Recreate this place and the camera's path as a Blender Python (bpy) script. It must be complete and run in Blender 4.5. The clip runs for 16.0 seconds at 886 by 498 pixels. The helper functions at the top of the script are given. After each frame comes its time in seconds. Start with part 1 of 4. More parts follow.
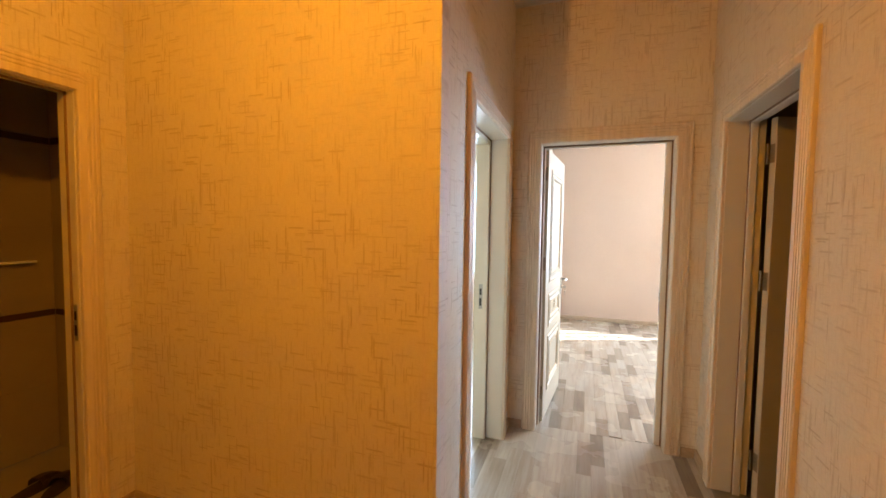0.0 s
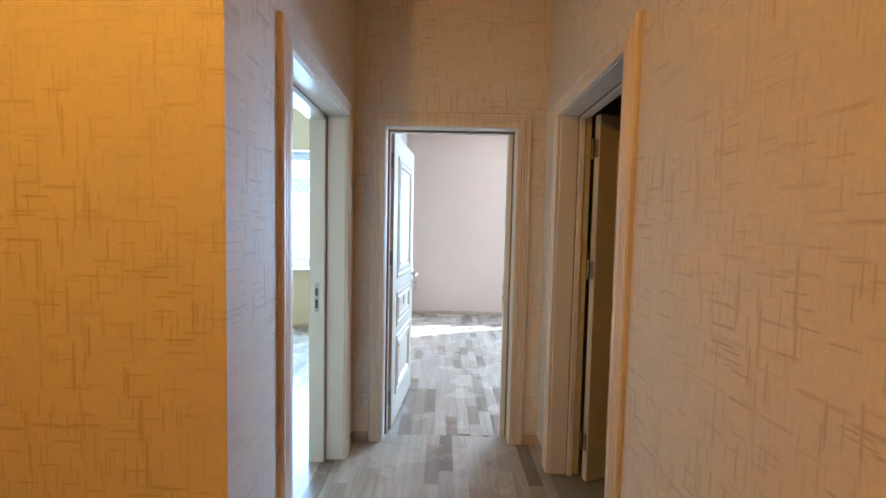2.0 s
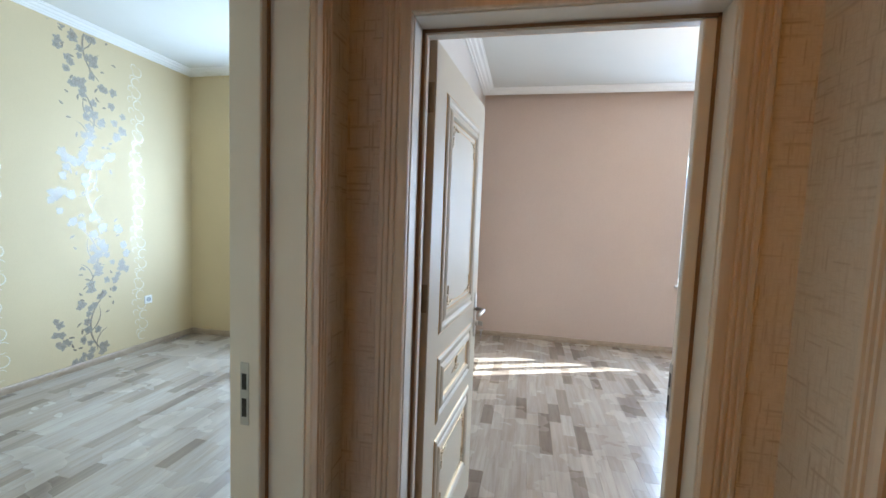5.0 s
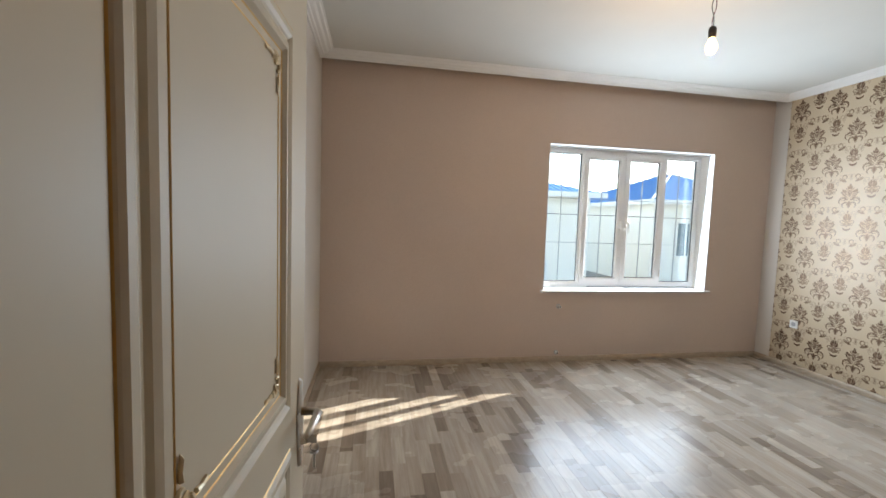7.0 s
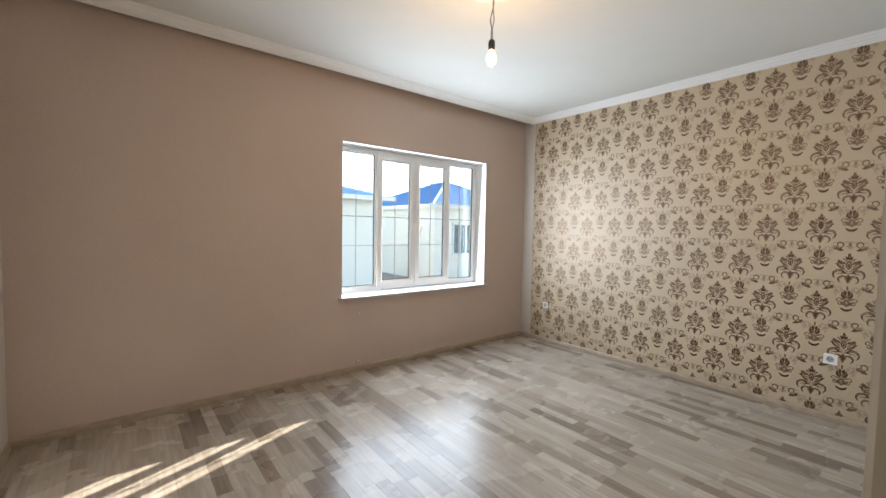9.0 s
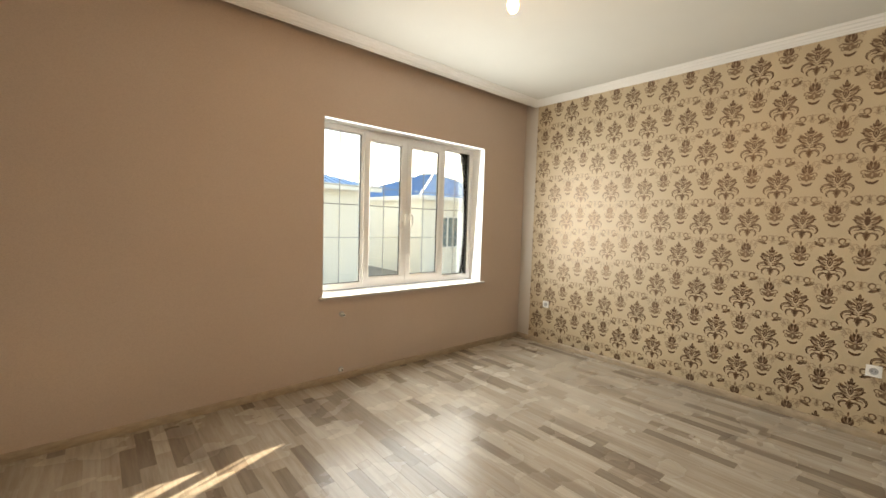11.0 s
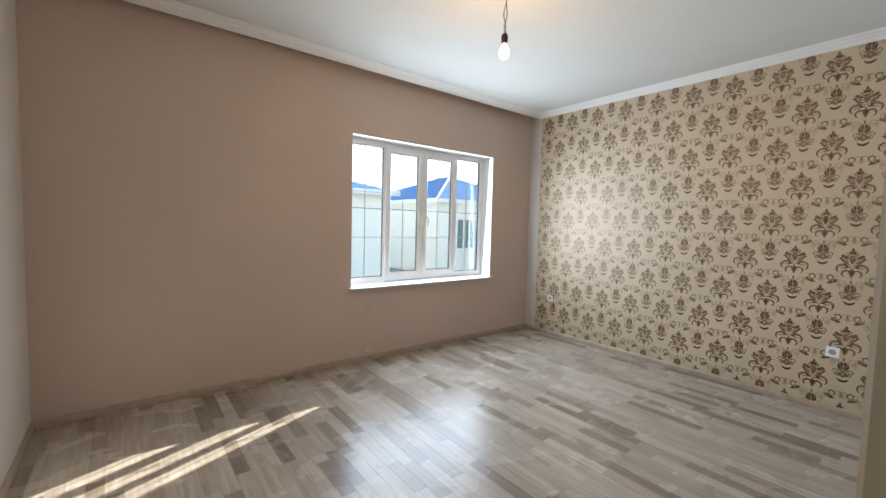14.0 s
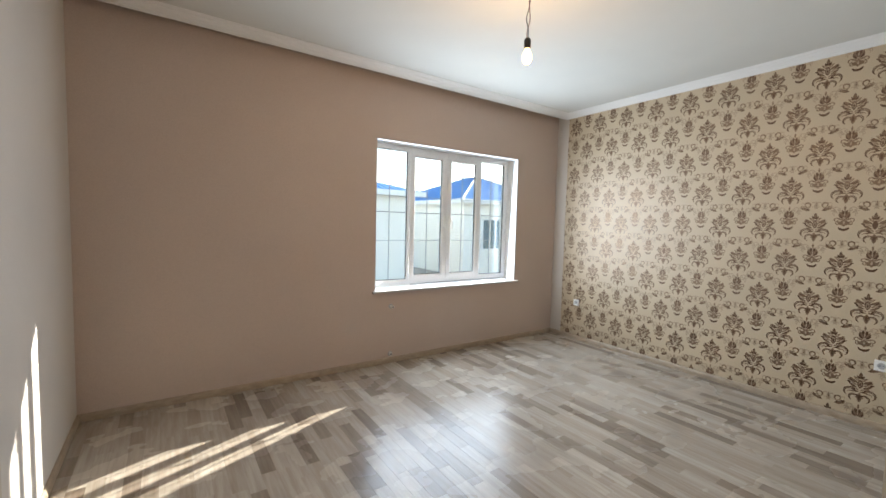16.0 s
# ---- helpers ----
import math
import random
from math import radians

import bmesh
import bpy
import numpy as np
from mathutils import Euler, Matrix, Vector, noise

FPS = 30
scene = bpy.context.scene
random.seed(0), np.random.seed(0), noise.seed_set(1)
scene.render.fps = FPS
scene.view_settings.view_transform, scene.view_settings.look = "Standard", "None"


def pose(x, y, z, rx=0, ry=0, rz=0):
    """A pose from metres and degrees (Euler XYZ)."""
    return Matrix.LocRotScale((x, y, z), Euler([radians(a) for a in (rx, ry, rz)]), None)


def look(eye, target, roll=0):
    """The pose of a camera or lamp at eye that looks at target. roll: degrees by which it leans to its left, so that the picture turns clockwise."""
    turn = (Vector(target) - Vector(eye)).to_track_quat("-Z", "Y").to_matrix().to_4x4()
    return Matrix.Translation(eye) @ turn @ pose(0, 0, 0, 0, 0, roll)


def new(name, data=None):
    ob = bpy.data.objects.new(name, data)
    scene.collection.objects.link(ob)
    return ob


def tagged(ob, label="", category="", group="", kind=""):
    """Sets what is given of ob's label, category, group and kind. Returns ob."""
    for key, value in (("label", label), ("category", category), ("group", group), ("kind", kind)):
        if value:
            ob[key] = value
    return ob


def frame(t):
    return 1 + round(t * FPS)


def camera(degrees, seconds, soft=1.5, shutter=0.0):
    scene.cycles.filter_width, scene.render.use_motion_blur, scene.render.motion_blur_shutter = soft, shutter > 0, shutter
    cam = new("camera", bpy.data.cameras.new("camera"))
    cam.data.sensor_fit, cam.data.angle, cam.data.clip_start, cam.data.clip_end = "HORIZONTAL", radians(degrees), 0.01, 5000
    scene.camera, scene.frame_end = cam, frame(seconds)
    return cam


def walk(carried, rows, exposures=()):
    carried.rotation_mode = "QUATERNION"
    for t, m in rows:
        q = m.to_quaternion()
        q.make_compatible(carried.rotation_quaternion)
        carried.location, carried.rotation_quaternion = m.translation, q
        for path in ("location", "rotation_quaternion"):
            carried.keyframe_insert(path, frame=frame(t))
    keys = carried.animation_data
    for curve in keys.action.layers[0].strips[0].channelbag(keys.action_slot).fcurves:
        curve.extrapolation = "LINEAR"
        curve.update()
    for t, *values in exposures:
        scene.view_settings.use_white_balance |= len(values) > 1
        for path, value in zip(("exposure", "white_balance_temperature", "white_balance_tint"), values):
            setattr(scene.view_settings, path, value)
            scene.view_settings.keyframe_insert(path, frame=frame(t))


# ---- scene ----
# ---- camera ----
cam = camera(95.4, 16.0, soft=1.6)
PATH = [
    (0, (0.31, -2.899, 1.454), (-0.356, -1.016, 1.349), 0.8),
    (0.5, (0.297, -2.89, 1.444), (-0.064, -0.926, 1.336), 1.0),
    (1, (0.338, -2.859, 1.429), (0.251, -0.863, 1.321), 1.1),
    (1.5, (0.33, -2.76, 1.404), (0.365, -0.763, 1.294), 1.2),
    (2, (0.384, -2.576, 1.415), (0.379, -0.578, 1.308), 1.2),
    (2.5, (0.464, -2.395, 1.422), (0.319, -0.404, 1.305), 1.1),
    (3, (0.367, -2.133, 1.436), (0.092, -0.157, 1.291), 1.3),
    (5.3, (0.343, -0.988, 1.483), (-0.059, 0.965, 1.327), 2.2),
    (5.5, (0.311, -0.881, 1.489), (-0.043, 1.081, 1.328), 2.4),
    (6, (0.273, -0.621, 1.476), (0.085, 1.364, 1.315), 2.3),
    (6.3, (0.273, -0.432, 1.487), (0.215, 1.561, 1.339), 1.9),
    (6.5, (0.285, -0.343, 1.499), (0.318, 1.651, 1.343), 2.1),
    (7, (0.289, -0.134, 1.504), (0.622, 1.833, 1.362), 1.9),
    (7.5, (0.32, 0.038, 1.501), (1.025, 1.905, 1.37), 2.0),
    (8, (0.311, 0.117, 1.495), (1.325, 1.838, 1.39), 1.6),
    (8.5, (0.35, 0.131, 1.503), (1.533, 1.741, 1.404), 1.2),
    (9, (0.371, 0.156, 1.496), (1.615, 1.719, 1.397), 1.0),
    (11.3, (0.636, 0.618, 1.474), (1.943, 2.126, 1.341), 1.8),
    (11.5, (0.656, 0.572, 1.484), (1.966, 2.078, 1.355), 1.7),
    (12, (0.561, 0.39, 1.522), (1.882, 1.886, 1.394), 1.5),
    (12.5, (0.517, 0.331, 1.507), (1.842, 1.825, 1.385), 1.3),
    (13, (0.42, 0.233, 1.484), (1.733, 1.736, 1.364), 1.2),
    (13.5, (0.33, 0.197, 1.454), (1.617, 1.723, 1.333), 1.3),
    (14, (0.286, 0.146, 1.464), (1.522, 1.713, 1.342), 1.5),
    (14.5, (0.246, 0.121, 1.492), (1.447, 1.715, 1.365), 1.5),
    (15, (0.272, 0.111, 1.496), (1.449, 1.723, 1.368), 1.5),
    (15.5, (0.302, 0.111, 1.499), (1.462, 1.736, 1.371), 1.5),
    (16, (0.313, 0.13, 1.509), (1.444, 1.775, 1.381), 1.5),
]
walk(cam, [(t, look(eye, target, roll)) for t, eye, target, roll in PATH],
     exposures=[(0.0, 4.0, 6050, 5), (0.9, 3.92, 5150, 0), (1.6, 3.88, 4650, -1), (3.0, 3.68, 4900, 3), (5.0, 3.0, 5400, 4), (5.5, 2.9, 5500, 4), (6.3, 2.6, 6300, 5), (7.0, 2.0, 6500, 7),
                (9.2, 2.02, 6600, 8), (11.3, 1.97, 9000, 9), (11.6, 1.87, 8200, 8), (12.1, 1.87, 6400, 7), (12.6, 1.92, 6300, 7), (16.0, 1.98, 6500, 7)])

# ---- world, sun, lights ----
SUN_AZ, SUN_EL = 21.8, 22.0        # degrees: from the x axis towards y, above the horizon
world = bpy.data.worlds.new("sky")
scene.world = world
world.use_nodes = True
wn, wl = world.node_tree.nodes, world.node_tree.links
sky = wn.new("ShaderNodeTexSky")
sky.sky_type = "NISHITA"
sky.sun_disc = False
sky.sun_elevation = radians(SUN_EL)
sky.sun_rotation = radians(90 - SUN_AZ)
sky.air_density, sky.dust_density = 1.0, 1.0
wn["Background"].inputs["Strength"].default_value = 0.15
wl.new(sky.outputs["Color"], wn["Background"].inputs["Color"])

sun = new("sun", bpy.data.lights.new("sun", "SUN"))
sun.data.energy, sun.data.angle, sun.data.color = 5.0, radians(0.5), (1.0, 0.94, 0.85)
_d = Vector((math.cos(radians(SUN_EL)) * math.cos(radians(SUN_AZ)),
             math.cos(radians(SUN_EL)) * math.sin(radians(SUN_AZ)), math.sin(radians(SUN_EL))))
sun.matrix_world = look(_d * 30, (0, 0, 0))


def window_light(name, x, y, z, w, h, power, toward):
    """The sky's light through a window's opening."""
    lamp = bpy.data.lights.new(name, "AREA")
    lamp.shape, lamp.size, lamp.size_y, lamp.energy, lamp.color = "RECTANGLE", w, h, power, (0.69, 0.82, 1.0)
    ob = new(name, lamp)
    ob.matrix_world = look((x, y, z), toward)
    return ob


window_light("bedroom_sky_light", 3.084, 4.045, 1.56, 1.96, 1.54, 22.5, (3.084, 2.045, 1.46))
window_light("living_sky_light", -1.89, 2.975, 1.60, 1.94, 1.54, 14, (-1.89, 0.975, 1.52))


def bulb_light(name, x, y, z, power, colour, radius=0.03):
    lamp = bpy.data.lights.new(name, "POINT")
    lamp.energy, lamp.color, lamp.shadow_soft_size = power, colour, radius
    ob = new(name, lamp)
    ob.location = (x, y, z)
    return ob


bulb_light("hall_bulb_light", -0.50, -2.75, 2.50, 3.7, (1.0, 0.36, 0.015), 0.04)
bulb_light("bedroom_bulb_light", 2.11, 1.906, 2.47, 4.2, (1.0, 0.58, 0.24), 0.035)


# ---- materials ----
def material(name, base=(0.8, 0.8, 0.8), rough=0.5, metal=0.0, spec=0.5):
    m = bpy.data.materials.new(name)
    m.use_nodes = True
    b = m.node_tree.nodes["Principled BSDF"]
    b.inputs["Base Color"].default_value = (*base, 1)
    b.inputs["Roughness"].default_value = rough
    b.inputs["Metallic"].default_value = metal
    b.inputs["Specular IOR Level"].default_value = spec
    return m


class Nodes:
    """Short hand for a material's node tree."""

    def __init__(self, m):
        self.t = m.node_tree
        self.b = m.node_tree.nodes["Principled BSDF"]

    def add(self, kind, **inputs):
        n = self.t.nodes.new(kind)
        for k, v in inputs.items():
            self.put(n.inputs[k.replace("_", " ")], v)
        return n

    def put(self, socket, v):
        if isinstance(v, bpy.types.NodeSocket):
            self.t.links.new(v, socket)
        else:
            socket.default_value = v

    def math(self, op, a, b=0.0, clamp=False):
        n = self.t.nodes.new("ShaderNodeMath")
        n.operation, n.use_clamp = op, clamp
        self.put(n.inputs[0], a)
        self.put(n.inputs[1], b)
        return n.outputs[0]

    def ramp(self, fac, *stops):
        n = self.t.nodes.new("ShaderNodeValToRGB")
        e = n.color_ramp.elements
        while len(e) < len(stops):
            e.new(0.5)
        for el, (p, c) in zip(e, stops):
            el.position, el.color = p, (*c, 1) if len(c) == 3 else c
        self.put(n.inputs[0], fac)
        return n.outputs[0]

    def mix(self, fac, a, b, blend="MIX"):
        n = self.t.nodes.new("ShaderNodeMix")
        n.data_type, n.blend_type = "RGBA", blend
        self.put(n.inputs[0], fac)
        self.put(n.inputs[6], a if isinstance(a, bpy.types.NodeSocket) else (*a, 1))
        self.put(n.inputs[7], b if isinstance(b, bpy.types.NodeSocket) else (*b, 1))
        return n.outputs[2]

    def place(self, scale=(1, 1, 1), offset=None):
        g = self.add("ShaderNodeNewGeometry")
        mp = self.t.nodes.new("ShaderNodeMapping")
        mp.inputs["Scale"].default_value = scale
        self.put(mp.inputs["Vector"], g.outputs["Position"])
        if offset is not None:
            self.put(mp.inputs["Location"], offset)
        return mp.outputs[0]

    def noise(self, vector, scale, detail=3.0, rough=0.55):
        n = self.add("ShaderNodeTexNoise", Vector=vector, Scale=scale, Detail=detail, Roughness=rough)
        return n.outputs["Fac"]

    def bump(self, height, strength=0.3, distance=0.002):
        n = self.add("ShaderNodeBump", Height=height, Strength=strength, Distance=distance)
        self.put(self.b.inputs["Normal"], n.outputs[0])


def woven_paper(name, ground, thread, axis):
    """Wallpaper with short loose threads running up and across; axis: 'x' or 'y', the way the wall runs."""
    m = material(name, ground, 0.62, spec=0.35)
    n = Nodes(m)
    g = n.add("ShaderNodeNewGeometry")
    xyz = n.add("ShaderNodeSeparateXYZ", Vector=g.outputs["Position"])
    u, v = xyz.outputs["X" if axis == "x" else "Y"], xyz.outputs["Z"]
    wob = n.math("MULTIPLY", n.math("SUBTRACT", n.noise(n.place(), 22.0, 2.0), 0.5), 0.0045)
    u, v = n.math("ADD", u, wob), n.math("ADD", v, n.math("MULTIPLY", wob, 0.8))

    def strokes(across, along, pitch, length, share, seed):
        """Strokes in lanes of the given pitch, each about length long; share: how many of the places are taken."""
        lane = n.math("DIVIDE", across, pitch)
        k = n.math("FLOOR", lane)
        r1 = n.add("ShaderNodeTexWhiteNoise")
        r1.noise_dimensions = "1D"
        n.put(r1.inputs["W"], n.math("ADD", k, seed))
        run = n.math("ADD", n.math("DIVIDE", along, length), n.math("MULTIPLY", r1.outputs["Value"], 57.0))
        j = n.math("FLOOR", run)
        cell = n.add("ShaderNodeCombineXYZ", X=k, Y=j, Z=seed).outputs[0]
        r2 = n.add("ShaderNodeTexWhiteNoise", Vector=cell)
        taken = n.math("GREATER_THAN", r2.outputs["Value"], 1 - share)
        tone = n.math("ADD", 0.35, n.math("MULTIPLY", n.add("ShaderNodeSeparateColor", Color=r2.outputs["Color"]).outputs[1], 0.65))
        fx, fy = n.math("FRACT", lane), n.math("FRACT", run)
        thin = n.math("SUBTRACT", 1.0, n.math("MULTIPLY", n.math("ABSOLUTE", n.math("SUBTRACT", fx, 0.5)), 2.0), True)
        ends = n.math("MULTIPLY", n.math("MULTIPLY", fy, n.math("SUBTRACT", 1.0, fy)), 7.0, True)
        return n.math("MULTIPLY", n.math("MULTIPLY", taken, tone), n.math("MULTIPLY", thin, ends))
    parts = [strokes(u, v, 0.0095, 0.10, 0.075, 3.0), strokes(u, v, 0.0060, 0.07, 0.09, 11.0), strokes(v, u, 0.0100, 0.09, 0.065, 23.0),
             strokes(v, u, 0.0065, 0.06, 0.06, 41.0), strokes(u, v, 0.013, 0.16, 0.045, 57.0), strokes(v, u, 0.013, 0.11, 0.03, 71.0)]
    k = parts[0]
    for p in parts[1:]:
        k = n.math("MAXIMUM", k, p)
    patch = n.ramp(n.noise(n.place(), 3.0, 2.0), (0.36, (0.30, 0.30, 0.30)), (0.60, (1, 1, 1)))
    k = n.math("MULTIPLY", k, patch)
    fine = n.noise(n.place((230, 230, 30)), 1.0, 2.0)
    weft = n.noise(n.place((40, 40, 260)), 1.0, 2.0)
    weave = n.math("MULTIPLY", n.ramp(n.math("MAXIMUM", fine, weft), (0.45, (0, 0, 0)), (0.75, (1, 1, 1))), 0.28)
    base = n.mix(weave, ground, thread)
    blot = n.ramp(n.noise(n.place(), 0.9, 3.0), (0.3, (0.93, 0.93, 0.93)), (0.7, (1, 1, 1)))
    col = n.mix(1.0, n.mix(n.math("MULTIPLY", k, 0.85), base, thread), blot, "MULTIPLY")
    n.put(n.b.inputs["Base Color"], col)
    n.bump(n.math("ADD", k, n.math("MULTIPLY", weave, 0.6)), 0.3, 0.0012)
    return m


def plain_paper(name, ground, dark, axis, rough=0.55, relief=0.25, spec=0.5):
    """Plain wallpaper with a fine embossed weave of short dashes."""
    m = material(name, ground, rough, spec=spec)
    n = Nodes(m)
    s = (140, 140, 320)
    v = n.place(s)
    dash = n.ramp(n.noise(v, 1.0, 1.0), (0.45, (0, 0, 0)), (0.6, (1, 1, 1)))
    soft = n.ramp(n.noise(n.place(), 1.3, 3.0), (0.3, (0.94, 0.94, 0.94)), (0.7, (1, 1, 1)))
    n.put(n.b.inputs["Base Color"], n.mix(1.0, n.mix(n.math("MULTIPLY", dash, 0.5), ground, dark), soft, "MULTIPLY"))
    n.bump(dash, relief, 0.001)
    return m


def plaster(name, base):
    m = material(name, base, 0.9, spec=0.08)
    n = Nodes(m)
    f = n.noise(n.place(), 3.0, 4.0)
    n.put(n.b.inputs["Base Color"], n.mix(f, tuple(c * 0.94 for c in base), base))
    n.bump(n.noise(n.place(), 120, 2.0), 0.08, 0.001)
    return m


def laminate(name, by_object):
    """Grey-white washed oak strips, each with its own tone; the grain runs along y."""
    m = material(name, (0.5, 0.45, 0.4), 0.34, spec=0.42)
    n = Nodes(m)
    if by_object:
        rnd = n.add("ShaderNodeObjectInfo").outputs["Random"]
    else:
        rnd = n.add("ShaderNodeNewGeometry").outputs["Random Per Island"]
    shift = n.add("ShaderNodeCombineXYZ", X=n.math("MULTIPLY", rnd, 37.0), Y=n.math("MULTIPLY", rnd, 91.0)).outputs[0]
    grain = n.noise(n.place((34, 2.2, 1), shift), 1.0, 5.0, 0.65)
    cloud = n.noise(n.place((9, 1.1, 1), shift), 1.0, 2.0)
    tone = n.ramp(rnd, (0.0, (0.37, 0.30, 0.235)), (0.10, (0.28, 0.225, 0.175)), (0.24, (0.49, 0.42, 0.34)),
                  (0.50, (0.60, 0.53, 0.44)), (0.76, (0.51, 0.44, 0.355)), (1.0, (0.65, 0.585, 0.495)))
    tone = n.mix(1.0, tone, (0.81, 0.82, 0.84), "MULTIPLY")
    dark = n.mix(1.0, tone, (0.77, 0.74, 0.71), "MULTIPLY")
    col = n.mix(n.ramp(grain, (0.36, (1, 1, 1)), (0.60, (0, 0, 0))), tone, dark)
    col = n.mix(n.math("MULTIPLY", n.ramp(cloud, (0.45, (0, 0, 0)), (0.75, (1, 1, 1))), 0.25), col, dark)
    n.put(n.b.inputs["Base Color"], col)
    smear = n.noise(n.place((2.2, 3.0, 1)), 1.0, 3.0, 0.5)
    n.put(n.b.inputs["Roughness"], n.ramp(smear, (0.36, (0.25, 0.25, 0.25)), (0.64, (0.285, 0.285, 0.285))))
    n.bump(grain, 0.10, 0.0006)
    return m


def painted(name, base, rough=0.35, speck=0.04):
    m = material(name, base, rough)
    n = Nodes(m)
    f = n.noise(n.place(), 2.5, 4.0)
    n.put(n.b.inputs["Base Color"], n.mix(f, tuple(c * (1 - 2 * speck) for c in base), base))
    n.put(n.b.inputs["Roughness"], n.ramp(n.noise(n.place(), 7.0, 3.0), (0.2, (rough * 0.95,) * 3), (0.8, (rough * 1.06,) * 3)))
    n.bump(n.noise(n.place(), 90, 2.0), 0.03, 0.0006)
    return m


def wood_like(name, base, dark, scale=(40, 40, 2)):
    """Foil with an upright grain, as on the door casings."""
    m = material(name, base, 0.42)
    n = Nodes(m)
    g = n.noise(n.place(scale), 1.0, 4.0, 0.6)
    n.put(n.b.inputs["Base Color"], n.mix(n.ramp(g, (0.35, (1, 1, 1)), (0.6, (0, 0, 0))), base, dark))
    n.bump(g, 0.06, 0.0006)
    return m


def metal_mat(name, base, rough):
    m = material(name, base, rough, 1.0)
    n = Nodes(m)
    n.put(n.b.inputs["Roughness"], n.ramp(n.noise(n.place(), 60, 3.0), (0.3, (rough * 0.8,) * 3), (0.7, (rough * 1.3,) * 3)))
    return m


HALL_X = woven_paper("hall_wallpaper_x", (0.73, 0.67, 0.57), (0.42, 0.33, 0.23), "x")
HALL_Y = woven_paper("hall_wallpaper_y", (0.73, 0.67, 0.57), (0.42, 0.33, 0.23), "y")
TAUPE_X = plain_paper("taupe_wallpaper_x", (0.61, 0.495, 0.42), (0.52, 0.41, 0.345), "x", relief=0.4)
PALE_Y = plain_paper("pale_wallpaper_y", (0.66, 0.62, 0.57), (0.60, 0.56, 0.51), "y")
GOLD_PAPER = plain_paper("ochre_wallpaper", (0.66, 0.55, 0.35), (0.60, 0.495, 0.31), "y", 0.66, 0.25, 0.15)
DAMASK_GROUND = plain_paper("damask_ground", (0.56, 0.445, 0.295), (0.52, 0.41, 0.27), "y", 0.50, 0.01, 0.7)
_d = DAMASK_GROUND.node_tree.nodes["Principled BSDF"].inputs
_d["Coat Weight"].default_value, _d["Coat Roughness"].default_value = 0.5, 0.56
CEILING = plaster("white_ceiling_paint", (0.68, 0.67, 0.62))
CORNICE = plaster("white_cornice_plaster", (0.84, 0.83, 0.80))
RENDER_WHITE = plaster("white_reveal_plaster", (0.72, 0.72, 0.71))
STRIP = laminate("laminate_strip", True)
STRIP_REST = laminate("laminate_rest", False)
SKIRT = wood_like("skirting_foil", (0.41, 0.325, 0.235), (0.32, 0.25, 0.18), (12, 12, 40))
CASING = wood_like("casing_foil", (0.72, 0.63, 0.51), (0.62, 0.53, 0.42))
JAMB = painted("jamb_cream", (0.74, 0.70, 0.62), 0.35)
DOOR = painted("door_cream_lacquer", (0.55, 0.485, 0.37), 0.46, 0.015)
DOOR.node_tree.nodes["Principled BSDF"].inputs["Specular IOR Level"].default_value = 0.3
GOLD = material("gold_paint", (0.62, 0.40, 0.15), 0.38, 0.45)
PALE_GOLD = material("pale_gilt_relief", (0.68, 0.56, 0.37), 0.35, 0.3)
UPVC = painted("white_upvc", (0.78, 0.79, 0.80), 0.3, 0.01)
PLASTIC = painted("white_plastic", (0.82, 0.82, 0.80), 0.35, 0.02)
RUBBER = material("black_gasket", (0.02, 0.02, 0.022), 0.6)
DARK = material("dark_hole", (0.015, 0.014, 0.013), 0.7)
NICKEL = metal_mat("satin_nickel", (0.62, 0.58, 0.52), 0.32)
STEEL = metal_mat("grey_steel", (0.42, 0.41, 0.40), 0.38)


# ---- builders ----
def box(bm, x0, x1, y0, y1, z0, z1):
    v = [bm.verts.new(p) for p in ((x0, y0, z0), (x1, y0, z0), (x1, y1, z0), (x0, y1, z0),
                                   (x0, y0, z1), (x1, y0, z1), (x1, y1, z1), (x0, y1, z1))]
    for f in ((3, 2, 1, 0), (4, 5, 6, 7), (0, 1, 5, 4), (1, 2, 6, 5), (2, 3, 7, 6), (3, 0, 4, 7)):
        bm.faces.new([v[i] for i in f])
    return v


def rounded(bm, width, segments=1):
    bmesh.ops.bevel(bm, geom=list(bm.edges), offset=width, segments=segments, profile=0.5, affect="EDGES", clamp_overlap=True)


def mesh_of(name, bm, mat, smooth=False):
    bmesh.ops.recalc_face_normals(bm, faces=list(bm.faces))
    me = bpy.data.meshes.new(name)
    bm.to_mesh(me)
    bm.free()
    for m in (mat if isinstance(mat, (list, tuple)) else [mat]):
        me.materials.append(m)
    if smooth:
        for p in me.polygons:
            p.use_smooth = True
    return me


def part(name, bm, mat, parent=None, label="", smooth=False):
    ob = new(name, mesh_of(name, bm, mat, smooth))
    if parent is not None:
        ob.parent = parent
    return tagged(ob, label)


def boxes(name, mat, parts, parent=None, label="", bevel=0.0):
    bm = bmesh.new()
    for b in parts:
        box(bm, *b)
    if bevel:
        rounded(bm, bevel)
    return part(name, bm, mat, parent, label)


def structure(ob, label, category):
    return tagged(ob, label, category, kind="structure")


def thing(name, x, y, z, label, category, rz=0.0, group=""):
    ob = new(name)
    ob.empty_display_size = 0.05
    ob.matrix_world = pose(x, y, z, 0, 0, rz)
    return tagged(ob, label, category, group)


